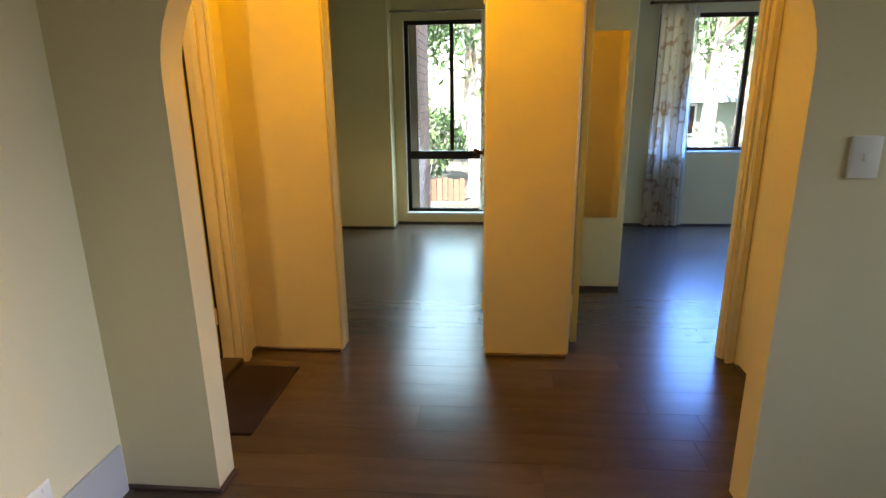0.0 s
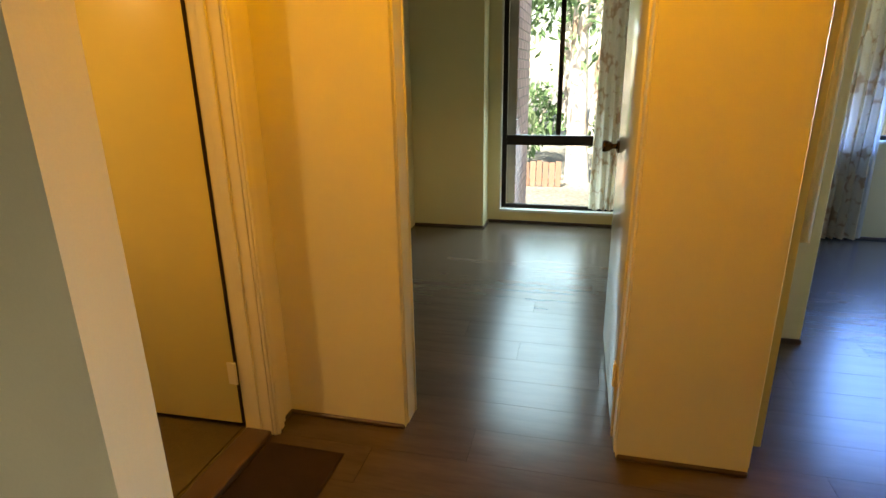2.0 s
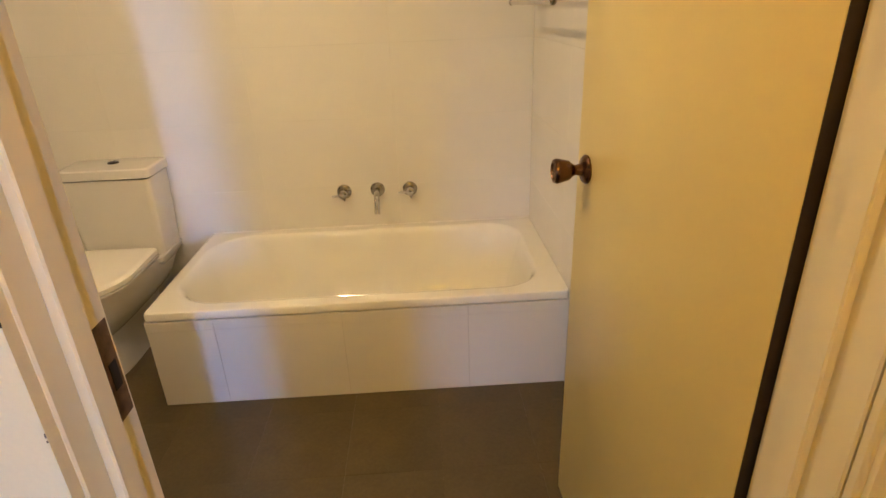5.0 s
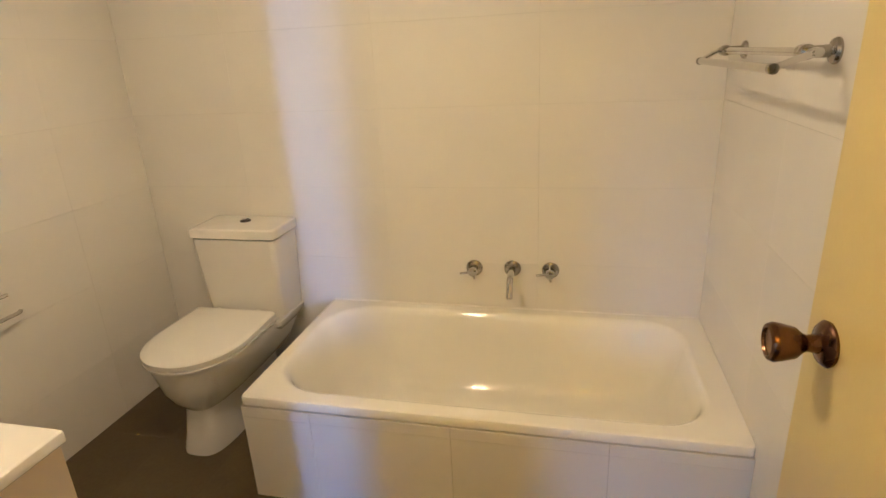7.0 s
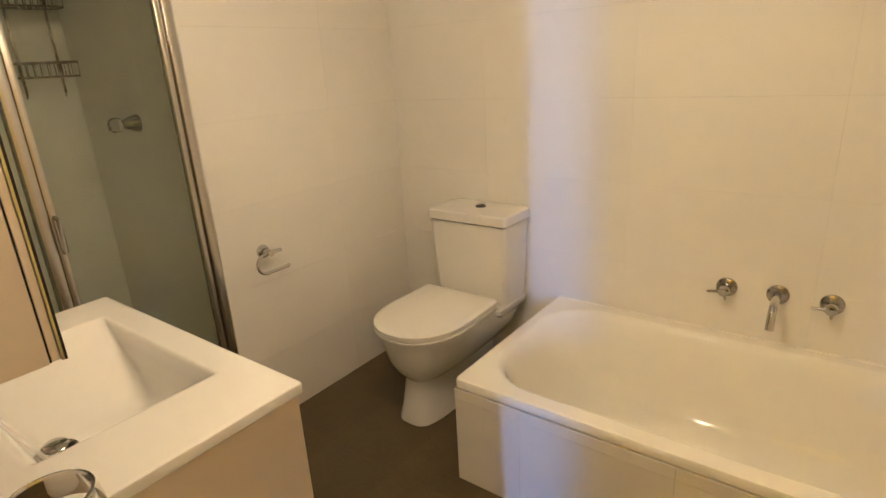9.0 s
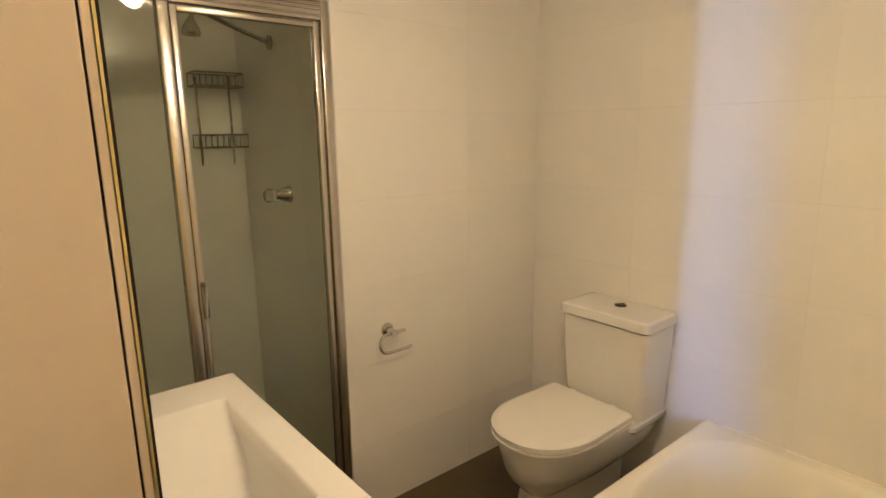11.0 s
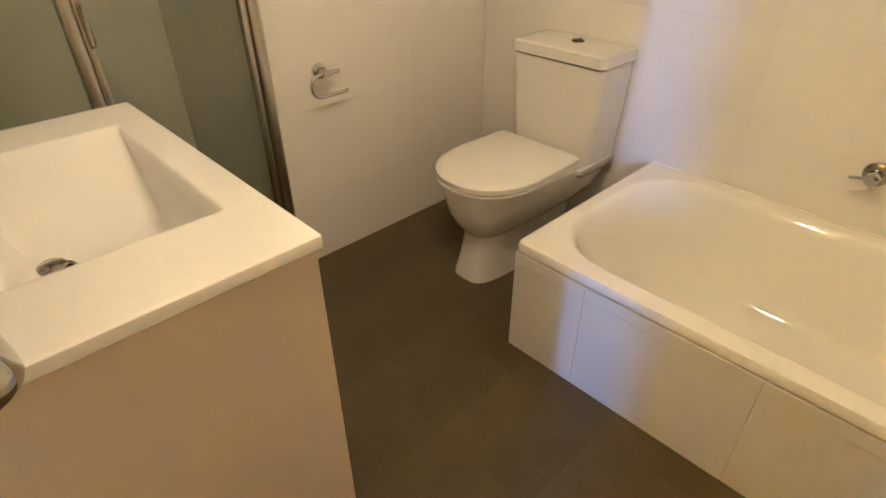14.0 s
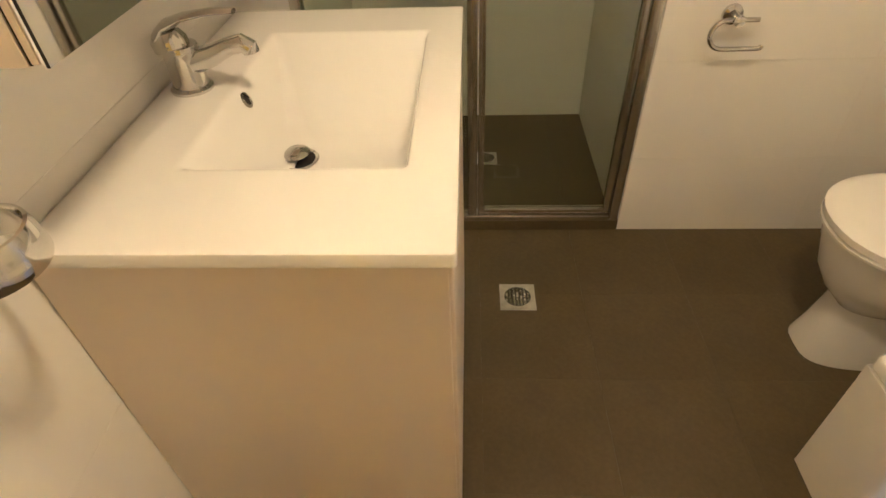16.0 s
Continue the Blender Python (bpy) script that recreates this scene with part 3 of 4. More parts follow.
def wall_tap(name, y, z, label, turn):
    root = thing(name, (BX0, y, z), label, "tap", "bath taps on the wall")
    part("flange", lathe([(0.0, 0), (0.031, 0), (0.033, 0.004), (0.032, 0.010), (0.024, 0.015), (0.0, 0.016)], (BX0, y, z), (1, 0, 0), 28), CHROME_DULL, root, smooth=True)
    part("spindle", lathe([(0.0, 0.012), (0.016, 0.012), (0.015, 0.040), (0.018, 0.044), (0.017, 0.058), (0.0, 0.062)], (BX0, y, z), (1, 0, 0), 20), CHROME, root, smooth=True)
    d = Vector((0, math.cos(radians(turn)), math.sin(radians(turn))))
    c = Vector((BX0 + 0.050, y, z))
    part("lever", tube([c, c + d * 0.02, c + d * 0.052], 0.005, 10, radii=[0.007, 0.0055, 0.0045]), CHROME, root, smooth=True)
    e = Vector((0, -d.z, d.y))
    part("lever", tube([c, c + e * 0.030], 0.005, 10, radii=[0.006, 0.004]), CHROME, root, smooth=True)


wall_tap("bath_tap", 1.612, 0.572, "chrome wall tap with a cross lever above the bath", 190)
wall_tap("bath_tap", 1.908, 0.572, "chrome wall tap with a cross lever above the bath", 185)


def bath_spout():
    y, z = 1.762, 0.575
    root = thing("bath_spout", (BX0, y, z), "short chrome bath spout on a round wall flange", "spout")
    part("flange", lathe([(0.0, 0), (0.031, 0), (0.033, 0.004), (0.032, 0.010), (0.022, 0.015), (0.0, 0.016)], (BX0, y, z), (1, 0, 0), 28), CHROME_DULL, root, smooth=True)
    pts = [(BX0 + 0.01, y, z), (BX0 + 0.06, y, z)] + [tuple(p) for p in arc((BX0 + 0.06, y, z - 0.06), 0.06, 90, 20, (1, 0, 0), (0, 0, 1), 8)][1:] + [(BX0 + 0.128, y, z - 0.075)]
    part("pipe", tube(pts, 0.0125, 16), CHROME, root, smooth=True)


bath_spout()


def toilet():
    cy = 0.657
    root = thing("toilet", (-3.1, cy, FZ), "white ceramic close-coupled toilet with its lid down", "toilet")

    def ring(xb, xf, w, z, back_r=0.03, n=20, square=2.4, straight=0.42):
        """An egg-shaped outline from the back xb to the front xf, half width w."""
        pts = []
        mid = xb + (xf - xb) * straight
        for k in range(n + 1):
            a = math.pi * (-0.5 + k / n)
            c, s = math.cos(a), math.sin(a)
            pts.append(Vector((mid + (xf - mid) * abs(c) ** (2 / square), cy + w * math.copysign(abs(s) ** (2 / square), s), z)))
        pts += [Vector((xb + back_r, cy + w * 0.97, z)), Vector((xb, cy + w * 0.97 - back_r, z)), Vector((xb, cy - w * 0.97 + back_r, z)), Vector((xb + back_r, cy - w * 0.97, z))]
        return pts

    # pan: foot, waist and bowl
    loops = [ring(-3.36, -2.850, 0.094, FZ, square=3.6), ring(-3.36, -2.850, 0.094, FZ + 0.010, square=3.6), ring(-3.36, -2.866, 0.086, 0.09, square=3.4), ring(-3.37, -2.880, 0.082, 0.165, square=3.2), ring(-3.37, -2.884, 0.083, 0.192, square=3.0),
             ring(-3.38, -2.872, 0.100, 0.207, square=2.8), ring(-3.39, -2.842, 0.136, 0.240), ring(-3.40, -2.820, 0.160, 0.285), ring(-3.43, -2.808, 0.174, 0.335, 0.02), ring(-3.447, -2.800, 0.181, 0.383, 0.02, square=2.6), ring(-3.447, -2.802, 0.180, 0.394, 0.02, square=2.6)]
    part("pan", loft(loops, True, True), CERAMIC, root, smooth=True)
    loops = [ring(-3.232, -2.792, 0.176, 0.398, 0.01, square=2.15, straight=0.50), ring(-3.234, -2.785, 0.186, 0.401, 0.01, square=2.15, straight=0.50), ring(-3.234, -2.784, 0.187, 0.408, 0.01, square=2.15, straight=0.50), ring(-3.232, -2.796, 0.179, 0.411, 0.01, square=2.15, straight=0.50)]
    part("seat", loft(loops, True, True), SEAT, root, smooth=True)
    loops = [ring(-3.228, -2.792, 0.175, 0.412, 0.01, square=2.15, straight=0.50), ring(-3.232, -2.785, 0.186, 0.415, 0.01, square=2.15, straight=0.50), ring(-3.232, -2.784, 0.187, 0.432, 0.01, square=2.15, straight=0.50), ring(-3.229, -2.797, 0.178, 0.438, 0.01, square=2.15, straight=0.50), ring(-3.22, -2.815, 0.165, 0.441, 0.01, square=2.15, straight=0.50)]
    part("lid", loft(loops, True, True), SEAT, root, smooth=True)
    for s in (-1, 1):
        part("hinge", lathe([(0.0, 0), (0.013, 0), (0.013, 0.03), (0.011, 0.034), (0.0, 0.035)], (-3.242, cy + s * 0.09, 0.396), (0, 0, 1), 14), SEAT, root, smooth=True)
    # cistern, a little wider at the top
    cc = cy + 0.024
    b = [rounded(-3.446, -3.262, cc - 0.164, cc + 0.164, 0.022, 0.392), rounded(-3.446, -3.252, cc - 0.174, cc + 0.174, 0.022, 0.56), rounded(-3.446, -3.246, cc - 0.182, cc + 0.182, 0.022, 0.728)]
    part("cistern", loft(b, True, True), CERAMIC, root, smooth=True)
    b = [rounded(-3.448, -3.244, cc - 0.184, cc + 0.184, 0.02, 0.732), rounded(-3.448, -3.238, cc - 0.190, cc + 0.190, 0.022, 0.735), rounded(-3.448, -3.238, cc - 0.190, cc + 0.190, 0.022, 0.762), rounded(-3.447, -3.240, cc - 0.188, cc + 0.188, 0.021, 0.768), rounded(-3.446, -3.246, cc - 0.182, cc + 0.182, 0.02, 0.771), rounded(-3.44, -3.256, cc - 0.172, cc + 0.172, 0.02, 0.7715)]
    part("cistern_lid", loft(b, True, True), CERAMIC, root, smooth=True)
    b = [rounded(-3.446, -3.30, cc - 0.09, cc + 0.09, 0.03, 0.27), rounded(-3.446, -3.25, cc - 0.145, cc + 0.145, 0.03, 0.335), rounded(-3.446, -3.21, cc - 0.172, cc + 0.172, 0.02, 0.375), rounded(-3.446, -3.21, cc - 0.172, cc + 0.172, 0.02, 0.3915)]
    part("shelf", loft(b, True, True), CERAMIC, root, smooth=True)
    btn = part("flush_button", lathe([(0.0, 0), (0.022, 0), (0.022, 0.004), (0.019, 0.006), (0.0, 0.0065)], (-3.365, cc, 0.7718), (0, 0, 1), 28), CHROME_DARK_REFLECTION, root, "oval chrome dual flush button", True)
    part("gap", box(-3.386, -3.344, cc - 0.0012, cc + 0.0012, 0.7778, 0.7788), DARK, btn)


toilet()


def roll_holder():
    x, z, y = -2.645, 0.716, BY0
    root = thing("toilet_roll_holder", (x, y, z), "empty chrome open-ended toilet roll holder on the wall", "roll holder")
    part("flange", lathe([(0.0, 0), (0.025, 0), (0.026, 0.003), (0.024, 0.010), (0.014, 0.014), (0.012, 0.050), (0.014, 0.056), (0.0, 0.058)], (x, y, z), (0, 1, 0), 24), CHROME, root, smooth=True)
    pts = [(x - 0.05, y + 0.045, z), (x + 0.022, y + 0.045, z)] + [tuple(p) for p in arc((x + 0.022, y + 0.045, z - 0.036), 0.036, 90, -90, (1, 0, 0), (0, 0, 1), 14)][1:] + [(x - 0.066, y + 0.045, z - 0.072)] + [tuple(p) for p in arc((x - 0.066, y + 0.045, z - 0.060), 0.012, 270, 200, (1, 0, 0), (0, 0, 1), 5)][1:]
    part("bar", tube(pts, 0.0062, 10), CHROME, root, smooth=True)


roll_holder()


def vanity():
    x0, x1, y0, y1, top = -1.979, HX0, 0.528, 1.236, 0.862
    root = thing("vanity_cabinet", ((x0 + x1) / 2, (y0 + y1) / 2, FZ), "white laminate bathroom vanity cabinet under a basin", "vanity")
    part("body", joined([(x0 + 0.022, x1 - 0.001, y0 + 0.001, y0 + 0.016, FZ + 0.10, top - 0.021), (x0 + 0.022, x1 - 0.016, y0 + 0.016, y1 - 0.016, FZ + 0.10, FZ + 0.116), (x1 - 0.016, x1 - 0.001, y0 + 0.016, y1 - 0.016, FZ + 0.10, top - 0.021)]), VANITY, root)
    part("plinth", box(x0 + 0.065, x1 - 0.001, y0 + 0.012, y1 - 0.012, FZ, FZ + 0.10), VANITY, root)
    part("end_panel", box(x0 + 0.009, x1 - 0.001, y1 - 0.0155, y1 - 0.004, FZ + 0.001, top - 0.0195, 0.001, 1), VANITY, root)
    mid = (y0 + y1) / 2
    for a, b, h in ((y0 + 0.008, mid - 0.0015, mid - 0.03), (mid + 0.0015, y1 - 0.017, mid + 0.03)):
        part("door", box(x0 + 0.004, x0 + 0.021, a, b, FZ + 0.10, top - 0.022, 0.0015, 1), VANITY, root)
    # basin top: thin slab with a sunk rectangular bowl
    top_thing = thing("vanity_basin", ((x0 + x1) / 2, mid, top), "white ceramic basin top with a rectangular bowl", "basin")
    s = 6
    loops = [rounded(x0 + 0.002, x1 - 0.001, y0, y1, 0.005, top - 0.020, s), rounded(x0, x1 - 0.001, y0 - 0.002, y1 + 0.002, 0.006, top - 0.018, s), rounded(x0, x1 - 0.001, y0 - 0.002, y1 + 0.002, 0.006, top - 0.003, s), rounded(x0 + 0.001, x1 - 0.002, y0 - 0.001, y1 + 0.001, 0.006, top - 0.0008, s), rounded(x0 + 0.003, x1 - 0.003, y0 + 0.001, y1 - 0.001, 0.006, top, s), rounded(x0 + 0.010, x1 - 0.008, y0 + 0.008, y1 - 0.008, 0.006, top, s)]
    bx0, bx1, by0, by1 = -1.921, -1.640, 0.650, 1.087
    # insets of the front, back, far and near sides, height, corner radius: steep at the front and near end, a long slope at the far end
    for f, b, a, n, z, r in ((-0.006, -0.006, -0.006, -0.006, 0.0, 0.012), (0, 0, 0, 0, 0.0, 0.010), (0.003, 0.004, 0.004, 0.003, -0.002, 0.010), (0.006, 0.012, 0.014, 0.006, -0.008, 0.012), (0.010, 0.024, 0.060, 0.010, -0.034, 0.016),
                             (0.014, 0.038, 0.110, 0.014, -0.066, 0.020), (0.019, 0.050, 0.150, 0.020, -0.088, 0.025), (0.030, 0.062, 0.175, 0.032, -0.106, 0.030), (0.048, 0.078, 0.195, 0.050, -0.114, 0.030), (0.075, 0.10, 0.215, 0.08, -0.116, 0.028)):
        loops.append(rounded(bx0 + f, bx1 - b, by0 + a, by1 - n, r, top + z, s))
    part("bowl", loft(loops, False, True), CERAMIC, top_thing, smooth=True)
    part("waste", lathe([(0.021, -0.002), (0.030, 0.0), (0.033, 0.002), (0.031, 0.0045), (0.027, 0.003), (0.026, 0.0005), (0.024, 0.0004), (0.0, 0.0004)], (-1.719, 0.886, top - 0.1150), (0, 0, 1), 30), CHROME, top_thing, "chrome waste ring", True)
    part("waste_hole", lathe([(0.0, 0), (0.0262, 0), (0.0262, 0.0005), (0.0, 0.0005)], (-1.719, 0.886, top - 0.1144), (0, 0, 1), 24), DARK, top_thing)
    part("plug", lathe([(0.0, 0.0), (0.006, 0.0), (0.006, 0.009), (0.019, 0.010), (0.0215, 0.013), (0.017, 0.0165), (0.0, 0.018)], (-1.719, 0.884, top - 0.1145), (0.05, 0.08, 1), 24), CHROME, top_thing, "domed chrome pop-up plug", True)
    part("overflow", lathe([(0.0, 0.0), (0.0125, 0.0), (0.0125, 0.003), (0.008, 0.004), (0.008, 0.001), (0.0, 0.001)], (-1.6545, 0.872, top - 0.0185), (-0.9, 0, 0.42), 20), CHROME_DULL, top_thing, "round overflow ring", True)
    part("overflow_hole", lathe([(0.0, 0.0), (0.008, 0.0), (0.008, 0.0016), (0.0, 0.0016)], (-1.6552, 0.872, top - 0.0183), (-0.9, 0, 0.42), 16), DARK, top_thing)
    # mixer
    mx, my = -1.578, 0.866
    tap = thing("basin_mixer", (mx, my, top), "chrome single-lever basin mixer tap", "tap")
    part("body", lathe([(0.0, 0), (0.031, 0), (0.031, 0.004), (0.026, 0.008), (0.0245, 0.024), (0.025, 0.048), (0.027, 0.060), (0.025, 0.066), (0.0, 0.067)], (mx, my, top), (0, 0, 1), 32), CHROME, tap, smooth=True)
    part("spout", tube([(mx - 0.01, my, top + 0.040), (mx - 0.045, my, top + 0.050), (mx - 0.072, my, top + 0.062), (mx - 0.092, my, top + 0.066), (mx - 0.102, my, top + 0.059), (mx - 0.103, my, top + 0.053)], 0.012, 16, radii=[0.019, 0.0155, 0.0125, 0.0135, 0.0135, 0.012]), CHROME, tap, smooth=True)
    loops = []
    for x, z, w, h in ((0.022, 0.062, 0.019, 0.010), (0.021, 0.078, 0.021, 0.012), (0.008, 0.093, 0.020, 0.008), (-0.02, 0.104, 0.017, 0.005), (-0.058, 0.110, 0.013, 0.004), (-0.093, 0.110, 0.009, 0.003)):
        loops.append([Vector((mx + x + (0.3 * h * math.sin(a)), my + w * math.cos(a), top + z + h * math.sin(a))) for a in [2 * math.pi * k / 16 for k in range(16)]])
    part("lever", loft(loops, True, True), CHROME, tap, "curved chrome loop lever", True)
    part("cap", lathe([(0.0, 0.062), (0.025, 0.062), (0.0255, 0.074), (0.019, 0.086), (0.0, 0.089)], (mx, my, top), (0.15, 0, 1), 24), CHROME, tap, smooth=True)


vanity()


def mirror_cabinet():
    x0, x1, y0, y1, z0, z1 = -1.677, HX0, 0.52, 1.242, 1.055, 1.75
    root = thing("mirror_cabinet", (-1.6, (y0 + y1) / 2, z0), "white bathroom shaving cabinet with a mirrored front", "cabinet")
    part("body", box(x0 + 0.0165, x1 - 0.001, y0, y1, z0, z1, 0.001, 1), VANITY, root)
    mid = (y0 + y1) / 2
    for a, b in ((y0, mid - 0.001), (mid + 0.001, y1)):
        d = part("door", box(x0 + 0.006, x0 + 0.0140, a, b, z0 + 0.002, z1, 0.001, 1), VANITY, root)
        part("mirror", box(x0, x0 + 0.005, a, b, z0, z1), MIRROR, d, "silvered mirror face")
        part("mirror_edge", joined([(x0 - 0.0004, x0 + 0.0022, b, b + 0.0006, z0, z1)]), DARK, d)
    part("side_gap", box(x0 + 0.0142, x0 + 0.0163, y0 + 0.001, y1 - 0.002, z0 + 0.001, z1 - 0.001), DARK, root)


mirror_cabinet()


def towel_ring():
    c = Vector((-1.606, 1.321, 0.946))
    root = thing("tumbler_holder", (HX0, c.y, c.z), "empty chrome tumbler ring on the tiled wall beside the vanity", "holder")
    part("mount", lathe([(0.0, 0), (0.022, 0), (0.023, 0.004), (0.020, 0.009), (0.011, 0.013), (0.010, -(c.x + 0.043 - HX0)), (0.0, -(c.x + 0.041 - HX0))], (HX0, c.y, c.z), (-1, 0, 0), 24), CHROME, root, smooth=True)
    band = lambda r, z: [c + Vector((r * math.cos(2 * math.pi * k / 40), r * math.sin(2 * math.pi * k / 40), z)) for k in range(40)]
    part("ring", loft([band(0.0365, 0.010), band(0.038, 0.0125), band(0.041, 0.012), band(0.043, 0.006), band(0.0455, -0.010), band(0.046, -0.020), band(0.045, -0.023), band(0.043, -0.021), band(0.039, -0.002), band(0.0365, 0.010)]), CHROME, root, smooth=True)


towel_ring()


def towel_rack():
    """A two-bar chrome rail on the wall at the end of the bath."""
    z, y, x0, x1 = 1.347, BY1, -3.262, -2.648
    yb, yf, zf = y - 0.055, y - 0.145, z - 0.022
    root = thing("towel_rack", ((x0 + x1) / 2, y, z), "chrome two-bar towel rail on the tiled wall over the bath end", "towel rack")
    for x in (x0, x1):
        m = part("mount", lathe([(0.0, 0), (0.024, 0), (0.025, 0.004), (0.022, 0.010), (0.012, 0.014), (0.011, 0.055), (0.0, 0.057)], (x, y, z), (0, -1, 0), 22), CHROME_DULL, root, smooth=True)
        part("collar", lathe([(0.0, -0.018), (0.013, -0.018), (0.0145, -0.014), (0.0145, 0.014), (0.013, 0.018), (0.0, 0.018)], (x, yb, z), (1, 0, 0), 18), CHROME_DULL, m, smooth=True)
    part("back_bar", tube([(x0 - 0.07, yb, z), (x1 + 0.07, yb, z)], 0.0085, 14), CHROME, root, smooth=True)
    part("front_bar", tube([(x0 + 0.13, yf, zf), (x1 + 0.13, yf, zf)], 0.0085, 14), CHROME, root, smooth=True)
    for a, b in ((x0 - 0.07, x0 + 0.13), (x1 + 0.055, x1 + 0.13)):
        part("link", tube([(a, yb, z), (a * 0.6 + b * 0.4, yb * 0.6 + yf * 0.4, z - 0.008), (b, yf, zf)], 0.0065, 12), CHROME, root, smooth=True)
    for x in (x0 + 0.13, x1 + 0.13):
        part("end_cap", lathe([(0.0, -0.008), (0.0095, -0.007), (0.0095, 0.007), (0.0, 0.008)], (x, yf, zf), (1, 0, 0), 14), CHROME_DULL, root, smooth=True)


towel_rack()


def shower():
    y, z1 = BY0 - 0.02, 1.775
    root = thing("shower_screen", (-2.0, y, FZ), "framed glass shower screen with its pivot door shut", "shower screen")
    fr = lambda n, b, mat=ALU: part(n, box(*b, 0.003, 2), mat, root, smooth=True)
    fr("jamb", (-2.474, -2.446, y - 0.02, y + 0.022, 0.06, z1 + 0.04))
    fr("jamb", (HX0 - 0.03, HX0 - 0.001, y - 0.02, y + 0.02, 0.06, z1 + 0.04))
    fr("head_rail", (-2.446, HX0 - 0.03, y - 0.02, y + 0.022, z1 - 0.018, z1 + 0.040))
    for zr in (z1 - 0.008, z1 + 0.010, z1 + 0.022, z1 + 0.034):
        fr("rail_rib", (-2.446, HX0 - 0.03, y + 0.021, y + 0.0255, zr, zr + 0.006))
    fr("sill", (-2.446, HX0 - 0.03, y - 0.02, y + 0.022, 0.06, 0.078))
    fr("mullion", (-2.012, -1.984, y - 0.018, y + 0.020, 0.078, z1 - 0.018))
    door = thing("shower_door", (-2.22, y, 0.08), "framed glass shower door in the screen", "shower door")
    dpart = lambda n, b: part(n, box(*b, 0.002, 2), ALU, door, smooth=True)
    dpart("stile", (-2.442, -2.424, y - 0.012, y + 0.014, 0.084, z1 - 0.022))
    dpart("stile", (-2.034, -2.016, y - 0.012, y + 0.014, 0.084, z1 - 0.022))
    dpart("rail", (-2.424, -2.034, y - 0.012, y + 0.014, 0.084, 0.10))
    dpart("rail", (-2.424, -2.034, y - 0.012, y + 0.014, z1 - 0.038, z1 - 0.022))
    part("handle", tube([(-2.028, y + 0.014, 0.90), (-2.028, y + 0.035, 0.905), (-2.028, y + 0.035, 0.995), (-2.028, y + 0.014, 1.0)], 0.006, 10), CHROME, door, smooth=True)
    g = part("pane", box(-2.424, -2.034, y - 0.003, y + 0.002, 0.10, z1 - 0.038), SH_GLASS, door, "greenish glass pane with a darkened tint")
    g.visible_shadow = False
    g = part("pane", box(-1.984, HX0 - 0.03, y - 0.003, y + 0.002, 0.078, z1 - 0.018), SH_GLASS, root, "greenish glass pane with a darkened tint")
    g.visible_shadow = False
    setting("shower_hob", box(-2.478, HX0 - 0.001, y - 0.035, y + 0.022, FZ - 0.004, 0.06, 0.002, 1), BFLOOR, "tiled step under the shower screen", "hob")
    # mixer with clear handles
    ty, tz, tx = -0.187, 1.198, -2.47
    tap = thing("shower_tap", (tx, ty, tz), "chrome shower tap with a clear faceted handle", "tap")
    part("cover", lathe([(0.0, 0), (0.032, 0), (0.030, 0.008), (0.018, 0.045), (0.012, 0.052), (0.0, 0.054)], (tx, ty, tz), (1, 0, 0), 24), CHROME, tap, smooth=True)
    part("handle", lathe([(0.0, 0.05), (0.012, 0.05), (0.024, 0.062), (0.026, 0.085), (0.020, 0.096), (0.0, 0.098)], (tx, ty, tz), (1, 0, 0), 8), CLEAR, tap, "clear faceted acrylic handle")
    # rose and arm
    ry, rz = -0.267, 1.752
    rose = thing("shower_rose", (tx, ry, rz), "chrome shower rose on a straight wall arm", "shower rose")
    part("flange", lathe([(0.0, 0), (0.026, 0), (0.026, 0.006), (0.014, 0.012), (0.0, 0.012)], (tx, ry, rz), (1, 0, 0), 20), CHROME_DULL, rose, smooth=True)
    part("arm", tube([(tx + 0.005, ry, rz), (tx + 0.10, ry, rz + 0.03), (tx + 0.22, ry + 0.01, rz + 0.072), (tx + 0.265, ry + 0.015, rz + 0.075), (tx + 0.275, ry + 0.016, rz + 0.05)], 0.0085, 12), CHROME, rose, smooth=True)
    part("head", lathe([(0.0, 0.0), (0.012, 0.0), (0.014, 0.010), (0.026, 0.026), (0.031, 0.045), (0.029, 0.056), (0.0, 0.058)], (tx + 0.276, ry + 0.016, rz + 0.052), (0.08, 0, -1), 24), CHROME, rose, smooth=True)
    # wire caddy on the back wall
    cx0, cx1, cy = -2.452, -2.262, -0.608
    cad = thing("shower_caddy", ((cx0 + cx1) / 2, cy, 1.5), "grey wire shower caddy with two baskets", "shower caddy")
    for x in (cx0 + 0.03, cx1 - 0.03):
        part("upright", tube([(x, cy - 0.008, 1.30), (x, cy, 1.315), (x, cy, 1.665)], 0.005, 8), CHROME_DULL, cad)
    for zb in (1.372, 1.612):
        bk = part("basket", joined_tubes([[(cx0, cy, zb), (cx1, cy, zb), (cx1, cy + 0.09, zb), (cx0, cy + 0.09, zb)], [(cx0, cy, zb + 0.05), (cx1, cy, zb + 0.05), (cx1, cy + 0.095, zb + 0.05), (cx0, cy + 0.095, zb + 0.05)]], 0.0038, True), CHROME_DULL, cad)
        for k in range(9):
            x = cx0 + (cx1 - cx0) * k / 8
            part("wire", tube([(x, cy + 0.003, zb + 0.05), (x, cy + 0.003, zb), (x, cy + 0.09, zb), (x, cy + 0.094, zb + 0.05)], 0.0022, 6), CHROME_DULL, bk)


def joined_tubes(paths, r, closed):
    bm = bmesh.new()
    for p in paths:
        tube(p, r, 8, closed, bm)
    return bm


shower()


